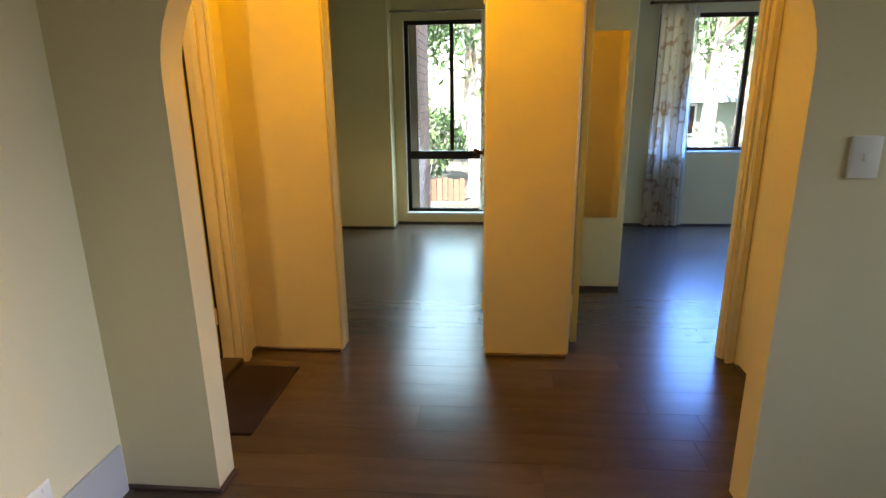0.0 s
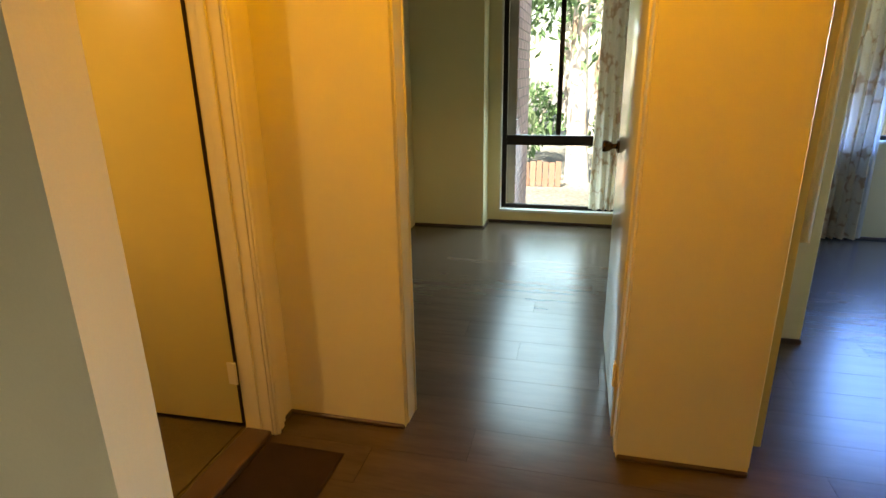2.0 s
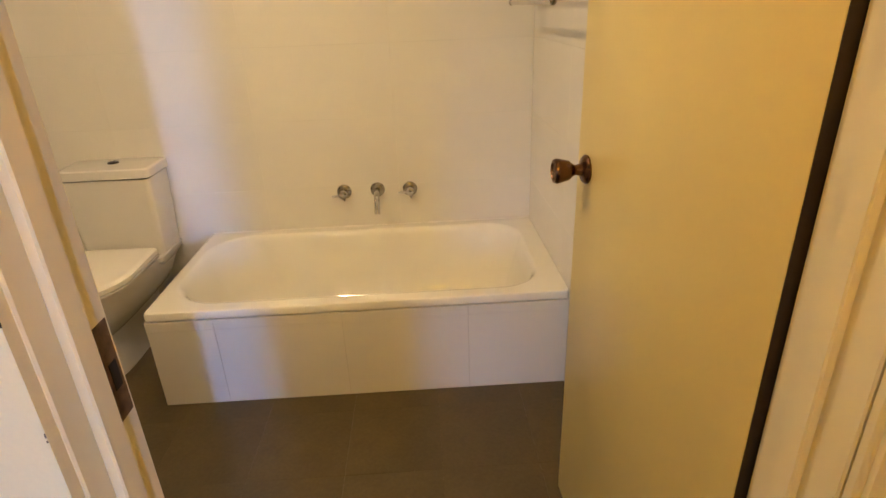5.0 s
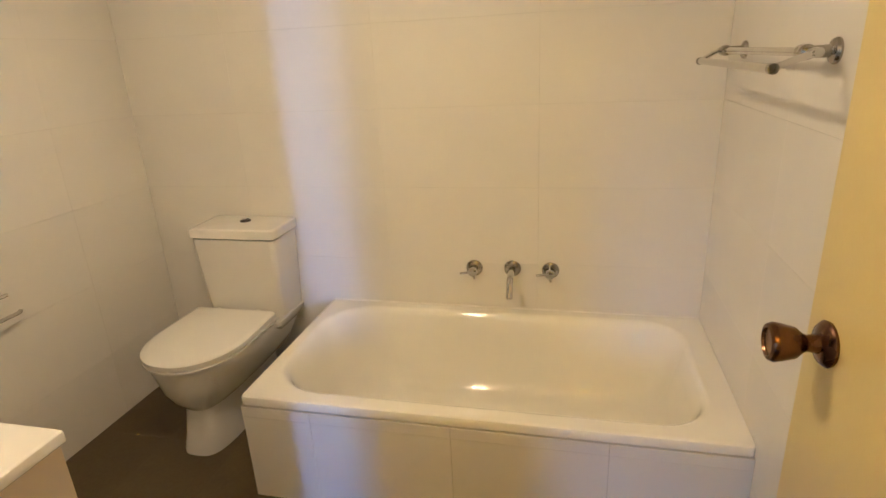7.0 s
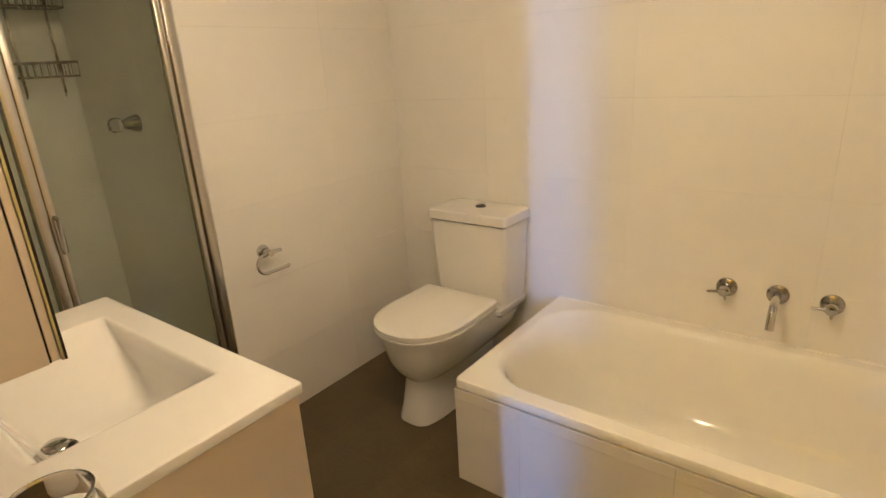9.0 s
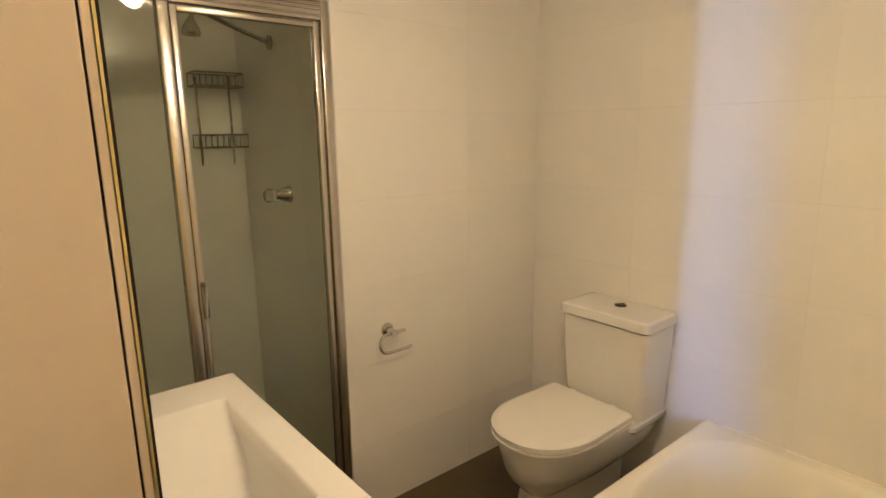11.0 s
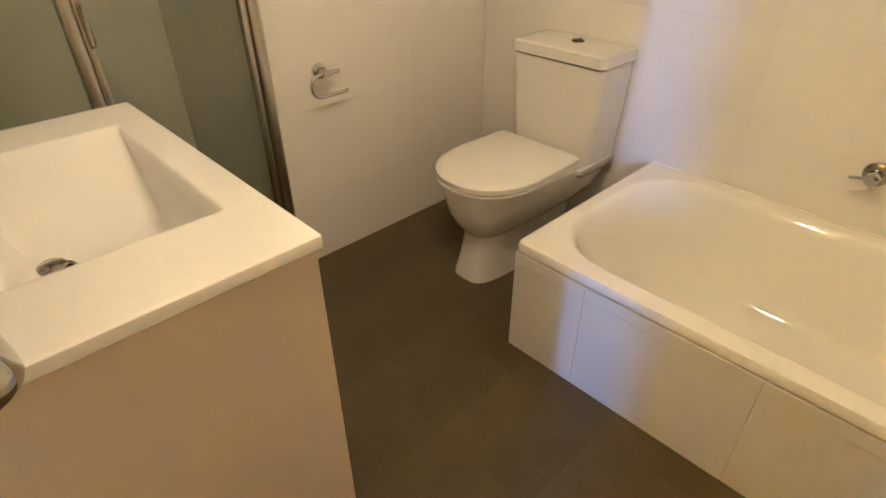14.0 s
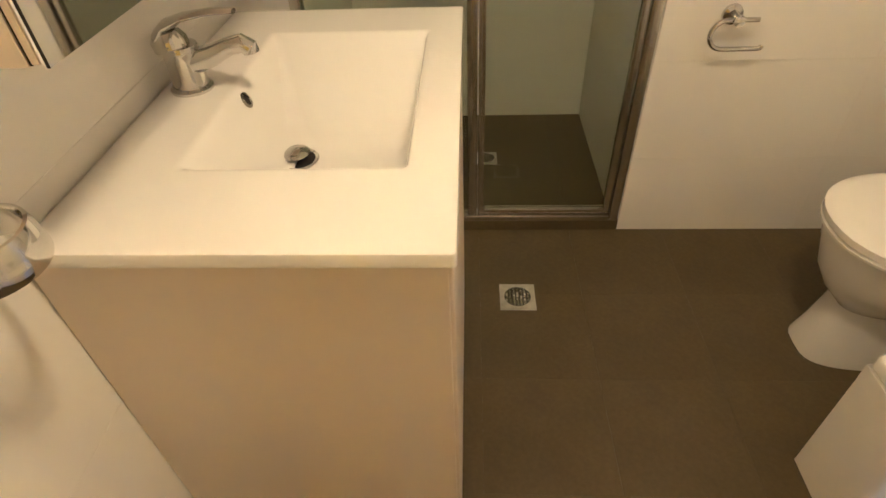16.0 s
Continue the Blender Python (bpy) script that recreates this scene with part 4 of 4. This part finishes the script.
def floor_drain(name, cx, cy, z, half, label):
    root = thing(name, (cx, cy, z), label, "drain")
    part("plate", box(cx - half, cx + half, cy - half, cy + half, z - 0.003, z + 0.0025, 0.001, 1), DRAIN, root)
    part("well", lathe([(0.0, 0), (half * 0.74, 0), (half * 0.74, 0.0006), (0.0, 0.0006)], (cx, cy, z + 0.0026), (0, 0, 1), 32), DARK, root)
    r = half * 0.73
    for k in range(7):
        y = (k - 3) * r / 3.6
        w = math.sqrt(max(r * r - y * y, 0))
        part("bar", box(cx + y - r * 0.075, cx + y + r * 0.075, cy - w, cy + w, z + 0.0026, z + 0.0048), CHROME_DULL, root)


floor_drain("floor_drain", -2.130, 0.494, FZ, 0.052, "square chrome floor waste with a round slotted grate")
floor_drain("shower_drain", -2.055, -0.26, FZ + 0.004, 0.042, "small square shower floor waste")


def pendant(name, where, globes, label, drop):
    x, y, z = where
    root = thing(name, (x, y, z), label, "ceiling lamp")
    part("rose", lathe([(0.0, 0), (0.055, 0), (0.055, -0.012), (0.03, -0.025), (0.0, -0.027)], (x, y, CH), (0, 0, 1), 24), PLASTIC, root, smooth=True)
    part("stem", tube([(x, y, CH - 0.02), (x, y, z + drop)], 0.006, 8), CHROME_DULL, root)
    for gx in globes:
        part("arm", tube([(x, y, z + drop), (gx, y, z + drop), (gx, y, z + 0.07)], 0.006, 8), CHROME_DULL, root)
        g = part("globe", lathe([(0.0, -0.062), (0.03, -0.054), (0.053, -0.03), (0.062, 0.0), (0.053, 0.032), (0.03, 0.058), (0.02, 0.075), (0.0, 0.076)], (gx, y, z), (0, 0, 1), 24), GLOBE_HALL, root, smooth=True)
        g.visible_shadow = False
    return root


def twin_spot():
    """A ceiling bar with two opal bell shades."""
    cx, cy = (HEADS[0][0] + HEADS[1][0]) / 2, HEADS[0][1]
    root = thing("ceiling_light", (cx, cy, CH), "two-bulb ceiling light with white opal bell shades", "ceiling lamp")
    part("rose", lathe([(0.0, 0), (0.06, 0), (0.06, -0.014), (0.035, -0.028), (0.0, -0.03)], (cx, cy, CH), (0, 0, 1), 28), PLASTIC, root, smooth=True)
    part("stem", tube([(cx, cy, CH - 0.02), (cx, cy, HEADS[0][2] + 0.17)], 0.009, 10), CHROME_DULL, root, smooth=True)
    part("crossbar", tube([(HEADS[0][0], cy, HEADS[0][2] + 0.17), (HEADS[1][0], cy, HEADS[0][2] + 0.17)], 0.008, 10), CHROME_DULL, root, smooth=True)
    for x, y, z in HEADS:
        part("holder", lathe([(0.0, 0.175), (0.012, 0.172), (0.020, 0.150), (0.022, 0.075), (0.0, 0.074)], (x, y, z), (0, 0, 1), 20), CHROME_DULL, root, smooth=True)
        g = part("shade", lathe([(0.022, 0.085), (0.036, 0.075), (0.049, 0.045), (0.056, -0.006), (0.054, -0.007), (0.046, 0.043), (0.033, 0.070), (0.020, 0.079)], (x, y, z), (0, 0, 1), 28), GLOBE, root, smooth=True)
        b = part("bulb", lathe([(0.0, -0.034), (0.018, -0.028), (0.027, -0.008), (0.026, 0.012), (0.014, 0.045), (0.0, 0.07)], (x, y, z), (0, 0, 1), 20), FROSTED, root, smooth=True)
        b.visible_shadow = False


twin_spot()
pendant("hall_light", (-0.45, 1.88, 2.28), (-0.45,), "opal globe light under the hall ceiling", 0.09)


# ---- bedrooms ----
def window_thing(name, x0, x1, z0, z1, bars, label, sill):
    root = thing(name, ((x0 + x1) / 2, WY0, z0), label, "window")
    root["kind"] = "structure"
    y0, y1 = WY0 + 0.05, WY0 + 0.10
    f = 0.04
    for b in ((x0, x0 + f, z0, z1), (x1 - f, x1, z0, z1), (x0 + f, x1 - f, z0, z0 + f * 0.8), (x0 + f, x1 - f, z1 - f, z1)):
        part("frame", box(b[0], b[1], y0, y1, b[2], b[3], 0.002, 1), FRAME, root)
    for b in bars:
        part("bar", box(b[0], b[1], y0 + 0.004, y1 - 0.004, b[2], b[3], 0.002, 1), FRAME, root)
    g = part("pane", box(x0 + f, x1 - f, WY0 + 0.072, WY0 + 0.076, z0 + f * 0.8, z1 - f), GLASS, root)
    g.visible_shadow = False
    part("sill", box(x0 - 0.01, x1 + 0.01, WY0 - sill, WY0 + 0.05, z0 - 0.026, z0 - 0.001, 0.004, 2), SILL, root)
    for a in (x0 - 0.012, x1):
        part("reveal", box(a, a + 0.012, WY0 - 0.004, WY0 + 0.06, z0, z1), SILL, root)


window_thing("window_1", -0.998, 0.028, 0.127, 2.078, [(-0.535, -0.495, 0.785, 2.04), (-0.96, -0.01, 0.695, 0.78)], "tall sliding window in a dark bronze frame", 0.02)
window_thing("window_2", 1.502, 2.958, 0.777, 2.088, [(2.355, 2.40, 0.81, 2.05)], "wide sliding window in a dark bronze frame", 0.006)


def curtain(name, x0, x1, z0, z1, y, folds, label, mat, flare=0.0, depth=0.03):
    bm = bmesh.new()
    nx, nz = folds * 10, 26
    rows = []
    rnd = random.Random(len(name) + folds)
    phase = [rnd.uniform(-0.6, 0.6) for _ in range(folds + 1)]
    for j in range(nz + 1):
        v = j / nz
        row = []
        for i in range(nx + 1):
            u = i / nx
            ph = phase[min(int(u * folds), folds)]
            spread = 1 + flare * v
            wob = 0.010 * math.sin(5 * v + 9 * u)
            x = x0 + (x1 - x0) * (0.5 + (u - 0.5) * spread) + wob * v
            yy = y + depth * (0.5 + 0.5 * v) * math.sin(2 * math.pi * folds * u + 0.5 * ph + 0.7 * math.sin(2.2 * v + ph))
            row.append(bm.verts.new((x, yy, z1 - (z1 - z0) * v)))
        rows.append(row)
    for a, b in zip(rows, rows[1:]):
        for k in range(nx):
            bm.faces.new((a[k], a[k + 1], b[k + 1], b[k]))
    bmesh.ops.solidify(bm, geom=bm.faces[:], thickness=0.0015)
    root = thing(name, ((x0 + x1) / 2, y, z0), label, "curtain")
    part("cloth", bm, mat, root, smooth=True)
    return root


def rod(name, x0, x1, z, y, label):
    root = thing(name, ((x0 + x1) / 2, y, z), label, "curtain rod")
    part("pole", tube([(x0, y, z), (x1, y, z)], 0.011, 12), BRONZE if x0 > 0 else CHROME_DULL, root, smooth=True)
    for x, s in ((x0, -1), (x1, 1)):
        part("finial", lathe([(0.0, -0.004), (0.013, 0.0), (0.013, 0.008), (0.009, 0.012), (0.020, 0.026), (0.018, 0.04), (0.0, 0.046)], (x, y, z), (s, 0, 0), 16), BRONZE if x0 > 0 else CHROME_DULL, root, smooth=True)
        part("bracket", tube([(x - s * 0.03, y, z), (x - s * 0.03, WY0 - 0.003, z)], 0.007, 8), CHROME_DULL, root)


rod("curtain_rod", -1.10, 0.04, 2.15, WY0 - 0.09, "thin metal curtain rod over the tall window")
rod("curtain_rod", 1.42, 3.3, 2.17, WY0 - 0.09, "bronze curtain rod with ball finials over the window")
curtain("curtain", -0.215, 0.045, 0.17, 2.14, WY0 - 0.085, 4, "cream floral curtain drawn to the side of the tall window", CURTAIN, 0.0)
curtain("curtain", 1.49, 1.80, 0.02, 2.15, WY0 - 0.085, 5, "cream floral curtain gathered beside the wide window", CURTAIN, 0.10)
curtain("sheer_curtain", 1.70, 1.86, 0.02, 2.14, WY0 - 0.04, 3, "white sheer curtain behind the floral one", SHEER, 0.10, 0.015)


def wardrobe_nib():
    root = thing("built_in_cupboard", (0.60, 3.9, 0), "cream built-in cupboard end with a tall mirror", "cupboard")
    part("body", box(0.40, 0.812, 3.59, 4.6, 0.0, CH - 0.002, 0.003, 1), PAINT, root)
    part("kick_strip", box(0.40, 0.815, 3.578, 3.59, 0.0, 0.03, 0.003, 1), SKIRT, root)
    mir = thing("wall_mirror", (0.61, 3.585, 1.13), "tall frameless mirror on the cupboard end", "mirror")
    part("glass", box(0.45, 0.768, 3.583, 3.589, 0.532, 1.742, 0.001, 1), MIRROR_OLD, mir)


wardrobe_nib()


# ---- outside ----
def outside():
    setting("ground", box(-120, 120, WY1, 160, -1.3, -1.0), GRASS, "dry lawn with patchy grass", "ground")
    # side wall of the building beside the tall window
    setting("wall_outside_fin", joined([(-1.35, -0.905, 5.905, 7.0, -1.0, 4.0)]), MORTAR, "pinkish brick wall standing out beside the window", "wall")


outside()


def tree(where, height, radius, lean, seed, crown, mat, label, limbs=7, leaf=0.11, count=2600):
    rnd = random.Random(seed)
    root = thing("tree", where, label, "tree", "gum trees behind the house")
    x, y, z = where
    trunk = []
    radii = []
    for k in range(9):
        v = k / 8
        trunk.append(Vector((x + lean * v * v * height + 0.12 * math.sin(3 * v + seed), y + 0.12 * math.cos(2 * v + seed), z - 0.1 + v * height * 0.8)))
        radii.append(radius * (1.15 if k == 0 else 1) * (1 - 0.72 * v))
    bm = tube(trunk, radius, 12, radii=radii)
    tips = []
    for b in range(limbs):
        v = rnd.uniform(0.42, 0.98)
        k = min(int(v * 8), 7)
        p = trunk[k].lerp(trunk[k + 1], v * 8 - k)
        a = rnd.uniform(0, 2 * math.pi)
        ln = crown * rnd.uniform(0.5, 1.0)
        q = [p, p + Vector((math.cos(a) * ln * 0.4, math.sin(a) * ln * 0.4, ln * 0.25)), p + Vector((math.cos(a) * ln * 0.8, math.sin(a) * ln * 0.8, ln * 0.40)), p + Vector((math.cos(a) * ln, math.sin(a) * ln, ln * 0.45))]
        r0 = radius * (1 - 0.72 * v) * 0.5
        tube(q, r0, 7, bm=bm, radii=[r0, r0 * 0.7, r0 * 0.45, r0 * 0.2])
        tips += [q[1], q[2], q[3], q[3]]
    part("trunk", bm, BARK, root, smooth=True)
    verts, faces = [], []
    for _ in range(count):
        c = rnd.choice(tips) + Vector((rnd.gauss(0, 1), rnd.gauss(0, 1), rnd.gauss(-0.2, 0.9))) * crown * 0.26
        e = Euler((rnd.uniform(0, 6.3), rnd.uniform(0, 6.3), rnd.uniform(0, 6.3))).to_matrix()
        s = leaf * rnd.uniform(0.6, 1.4)
        base = len(verts)
        for px, py, pz in ((-1, 0, 0), (-0.2, 0.34, 0.1), (1, 0, -0.1), (-0.1, -0.34, 0.05)):
            verts.append(c + e @ Vector((px * s, py * s, pz * s)))
        faces.append((base, base + 1, base + 2, base + 3))
    me = bpy.data.meshes.new("crown")
    me.from_pydata([tuple(v) for v in verts], [], faces)
    me.materials.append(mat)
    ob = new("crown", me)
    ob.parent = root
    ob.matrix_parent_inverse = root.matrix_basis.inverted()


GUM = "pale-barked gum tree with drooping green leaves"
tree((-0.40, 13.0, -1.0), 9.0, 0.24, 0.02, 3, 2.6, LEAF, GUM)
tree((0.2, 17.5, -1.0), 11.0, 0.30, -0.01, 5, 3.0, LEAF_B, GUM, 9, 0.13, 3600)
tree((-3.6, 19.0, -1.0), 10.0, 0.28, 0.03, 8, 3.0, LEAF, GUM, 10, 0.15, 4600)
tree((4.95, 13.3, -1.0), 9.5, 0.20, 0.01, 11, 2.4, LEAF, GUM, leaf=0.10)
tree((6.35, 15.0, -1.0), 10.0, 0.34, -0.02, 13, 2.8, LEAF_B, GUM, leaf=0.10)
tree((5.5, 11.0, -1.0), 9.0, 0.27, 0.02, 17, 2.6, LEAF, GUM)
tree((9.5, 18.0, -1.0), 11.0, 0.35, 0.0, 19, 3.2, LEAF_B, GUM)
tree((2.2, 22.0, -1.0), 12.0, 0.34, 0.0, 23, 3.6, LEAF, GUM, 12, 0.17, 5200)
tree((-0.9, 24.0, -1.0), 12.0, 0.34, 0.0, 29, 3.8, LEAF_B, GUM, 12, 0.17, 5200)
tree((-5.5, 26.0, -1.0), 12.0, 0.34, 0.0, 37, 4.0, LEAF, GUM, 12, 0.18, 5200)
tree((9.8, 27.0, -1.0), 12.0, 0.34, 0.0, 41, 4.0, LEAF_B, GUM, 12, 0.18, 5200)
tree((13.0, 24.0, -1.0), 11.0, 0.34, 0.0, 43, 3.8, LEAF, GUM, 12, 0.17, 5200)
tree((6.0, 25.0, -1.0), 12.0, 0.34, 0.0, 31, 3.8, LEAF, GUM, 12, 0.17, 5200)


def shrub(where, size, seed, mat, count=1500):
    rnd = random.Random(seed)
    root = thing("shrub", where, "dense green shrub on the lawn", "shrub", "shrubs behind the house")
    x, y, z = where
    bm = bmesh.new()
    for b in range(6):
        a = rnd.uniform(0, 6.28)
        p = Vector((x, y, z - 0.05))
        tube([p, p + Vector((math.cos(a) * size * 0.25, math.sin(a) * size * 0.25, size * 0.5)), p + Vector((math.cos(a) * size * 0.5, math.sin(a) * size * 0.5, size))], 0.03, 6, bm=bm, radii=[0.035, 0.022, 0.01])
    part("stems", bm, BARK, root)
    verts, faces = [], []
    for _ in range(count):
        d = Vector((rnd.gauss(0, 1), rnd.gauss(0, 1), rnd.gauss(0, 1))).normalized() * rnd.uniform(0.45, 1.0) ** 0.5
        lump = 0.75 + 0.3 * noise.noise(d * 2.2 + Vector((seed, 0, 0)))
        c = Vector((x, y, z + size * 0.62)) + Vector((d.x * size * 0.8, d.y * size * 0.8, d.z * size * 0.62)) * lump
        e = Euler((rnd.uniform(0, 6.3), rnd.uniform(0, 6.3), rnd.uniform(0, 6.3))).to_matrix()
        s = 0.09 * rnd.uniform(0.6, 1.4)
        base = len(verts)
        for px, py, pz in ((-1, 0, 0), (-0.2, 0.4, 0.1), (1, 0, -0.1), (-0.1, -0.4, 0.05)):
            verts.append(tuple(c + e @ Vector((px * s, py * s, pz * s))))
        faces.append((base, base + 1, base + 2, base + 3))
    me = bpy.data.meshes.new("foliage")
    me.from_pydata(verts, [], faces)
    me.materials.append(mat)
    ob = new("foliage", me)
    ob.parent = root
    ob.matrix_parent_inverse = root.matrix_basis.inverted()


shrub((-1.9, 15.2, -1.0), 1.9, 2, LEAF)
shrub((-2.6, 13.0, -1.0), 2.2, 4, LEAF_B)
shrub((0.9, 15.0, -1.0), 1.8, 6, LEAF)
shrub((2.9, 16.0, -1.0), 2.0, 7, LEAF_B)
shrub((8.5, 15.5, -1.0), 1.6, 9, LEAF)


def fence():
    root = thing("fence", (2, 12.2, -1.0), "low weathered brown timber paling fence", "fence")
    part("rail", box(-6, -0.7, 12.24, 12.29, -0.90, -0.84), FENCE, root)
    part("rail", box(-6, -0.7, 12.24, 12.29, -0.62, -0.56), FENCE, root)
    first = None
    for k in range(42):
        x = -6 + k * 0.128
        if first is None:
            first = box(-0.055, 0.055, -0.011, 0.011, 0.0, 0.52, 0.003, 1)
            ob = part("paling", first, FENCE, root)
            mesh = ob.data
        else:
            ob = new("paling", mesh)
            ob.parent = root
            ob.matrix_parent_inverse = root.matrix_basis.inverted()
        ob.location = (x, 12.225, -1.0 + 0.02 * math.sin(k * 1.7))


fence()


def cottage():
    root = thing("house", (6.0, 22.0, -1.0), "low green-grey house with a pale blue metal roof", "house")
    part("wall", box(2.0, 11.0, 19.5, 25.0, -1.0, 0.99), HOUSEW, root)
    bm = bmesh.new()
    pts = [(1.6, 19.0, 0.99), (11.4, 19.0, 0.99), (11.4, 25.5, 0.99), (1.6, 25.5, 0.99), (3.5, 22.2, 1.85), (9.5, 22.2, 1.85)]
    v = [bm.verts.new(p) for p in pts]
    for f in ((0, 1, 5, 4), (1, 2, 5), (2, 3, 4, 5), (3, 0, 4), (0, 3, 2, 1)):
        bm.faces.new([v[k] for k in f])
    part("roof", bm, ROOFC, root)
    for x in (3.2, 5.6):
        wdw = part("window", box(x, x + 1.1, 19.46, 19.52, -0.1, 0.95, 0.01, 1), SILL, root)
        part("pane", box(x + 0.08, x + 1.02, 19.44, 19.462, -0.02, 0.87), FRAME, wdw)


cottage()


# ---- pieces of the setting: tiles, planks, bricks ----
MESHES = {}


def piece(name, mat, parent, x0, x1, y0, y1, z0, z1, bevel=0.0003):
    size = (round(x1 - x0, 4), round(y1 - y0, 4), round(z1 - z0, 4), mat.name)
    if size not in MESHES:
        bm = box(-size[0] / 2, size[0] / 2, -size[1] / 2, size[1] / 2, -size[2] / 2, size[2] / 2, bevel, 1)
        me = bpy.data.meshes.new(name)
        bm.to_mesh(me)
        bm.free()
        me.materials.append(mat)
        MESHES[size] = me
    ob = new(name, MESHES[size])
    ob.parent = parent
    ob.matrix_parent_inverse = parent.matrix_basis.inverted()
    ob.location = ((x0 + x1) / 2, (y0 + y1) / 2, (z0 + z1) / 2)
    return ob


def cuts(a, b, step, start):
    """Joints between a and b, a step apart, of which one lies at start."""
    k = math.ceil((a - start) / step + 1e-6)
    out = [a]
    while start + k * step < b - 0.01:
        if start + k * step > a + 0.01:
            out.append(start + k * step)
        k += 1
    return out + [b]


ZJ = (0.0, 0.295, 0.595, 0.895, 1.195, 1.493, 1.793, 2.093, CH)


def tile_wall(parent, axis, face, depth, a0, a1, start, skip=None, z_from=0.0):
    """Lays 600 x 300 tiles on a wall; face: the wall's plane, depth: the way to the backing."""
    g = 0.00015
    for z0, z1 in zip(ZJ, ZJ[1:]):
        z0 = max(z0, z_from)
        if z1 <= z0 + 0.01:
            continue
        js = cuts(a0, a1, 0.60, start)
        for p, q in zip(js, js[1:]):
            if skip and skip(p, q, z0, z1):
                continue
            lo, hi = sorted((face, face + depth))
            if axis == "x":
                piece("tile", TILE, parent, lo, hi, p + g, q - g, z0 + g, z1 - g)
            else:
                piece("tile", TILE, parent, p + g, q - g, lo, hi, z0 + g, z1 - g)


ob = bpy.data.objects
tile_wall(ob["wall_bath_west"], "x", BX0, -0.008, BY0, BY1, 0.66, z_from=0.0)
tile_wall(ob["wall_bath_north"], "y", BY1, 0.008, BX0, HX0 + 0.012, -3.45)
tile_wall(ob["wall_bath_south"], "y", BY0, -0.008, BX0, -2.478, -3.05)
tile_wall(ob["wall_shower_west"], "x", -2.47, -0.008, -0.62, BY0 - 0.008, -0.62)
tile_wall(ob["wall_shower_south"], "y", -0.62, -0.008, -2.47, HX0, -2.47)
east = ob["wall_bathroom_side"]
for a0, a1 in ((-0.62, 1.62), (2.37, BY1)):
    tile_wall(east, "x", HX0, 0.012, a0, a1, 1.228 - 0.6)
tile_wall(east, "x", HX0, 0.012, 1.62, 2.37, 1.228, z_from=DH + 0.03)
# floor of the bathroom
fl = ob["floor_bathroom"]
xs = cuts(BX0, HX0, 0.30, -2.62)
ys = cuts(-0.62, BY1, 0.30, 0.18)
for x0, x1 in zip(xs, xs[1:]):
    for y0, y1 in zip(ys, ys[1:]):
        if y1 <= BY0 and x1 <= -2.47:
            continue
        piece("tile", BFLOOR, fl, x0 + 0.0002, x1 - 0.0002, y0 + 0.0002, y1 - 0.0002, FZ - 0.008, FZ, 0.0001)
# laminate floor
wood = setting("floor", box(HX1 - 0.13, 3.72, -3.52, WY1, -0.12, -0.006), FLOOR_BASE, "dark brown laminate plank floor", "floor")
setting("floor_west", box(-1.86, HX1 - 0.13, EY1, WY1, -0.12, -0.006), FLOOR_BASE, "dark brown laminate plank floor", "floor")
rnd = random.Random(4)
y = -3.40
while y < WY0 - 0.01:
    y1 = min(y + 0.192, WY0)
    xa = -1.74 if y > EY1 - 0.05 else HX1 - 0.06
    start = rnd.uniform(0, 1.2)
    js = cuts(xa, 3.6, 1.21, start)
    for p, q in zip(js, js[1:]):
        piece("plank", LAMINATE, wood, p + 0.0004, q - 0.0004, y + 0.0004, y1 - 0.0004, -0.006, 0.003, 0.0003)
    y = y1
# bricks of the wall beside the tall window
fin = ob["wall_outside_fin"]
for k in range(38):
    z = -0.9 + k * 0.086
    off = 0.12 if k % 2 else 0.0
    for j in range(5):
        p = 5.91 + j * 0.24 - off
        a, b = max(p, 5.906), min(p + 0.23, 6.998)
        if b - a > 0.03:
            piece("brick", BRICK, fin, -0.906, -0.897, a, b, z, z + 0.076, 0.003)
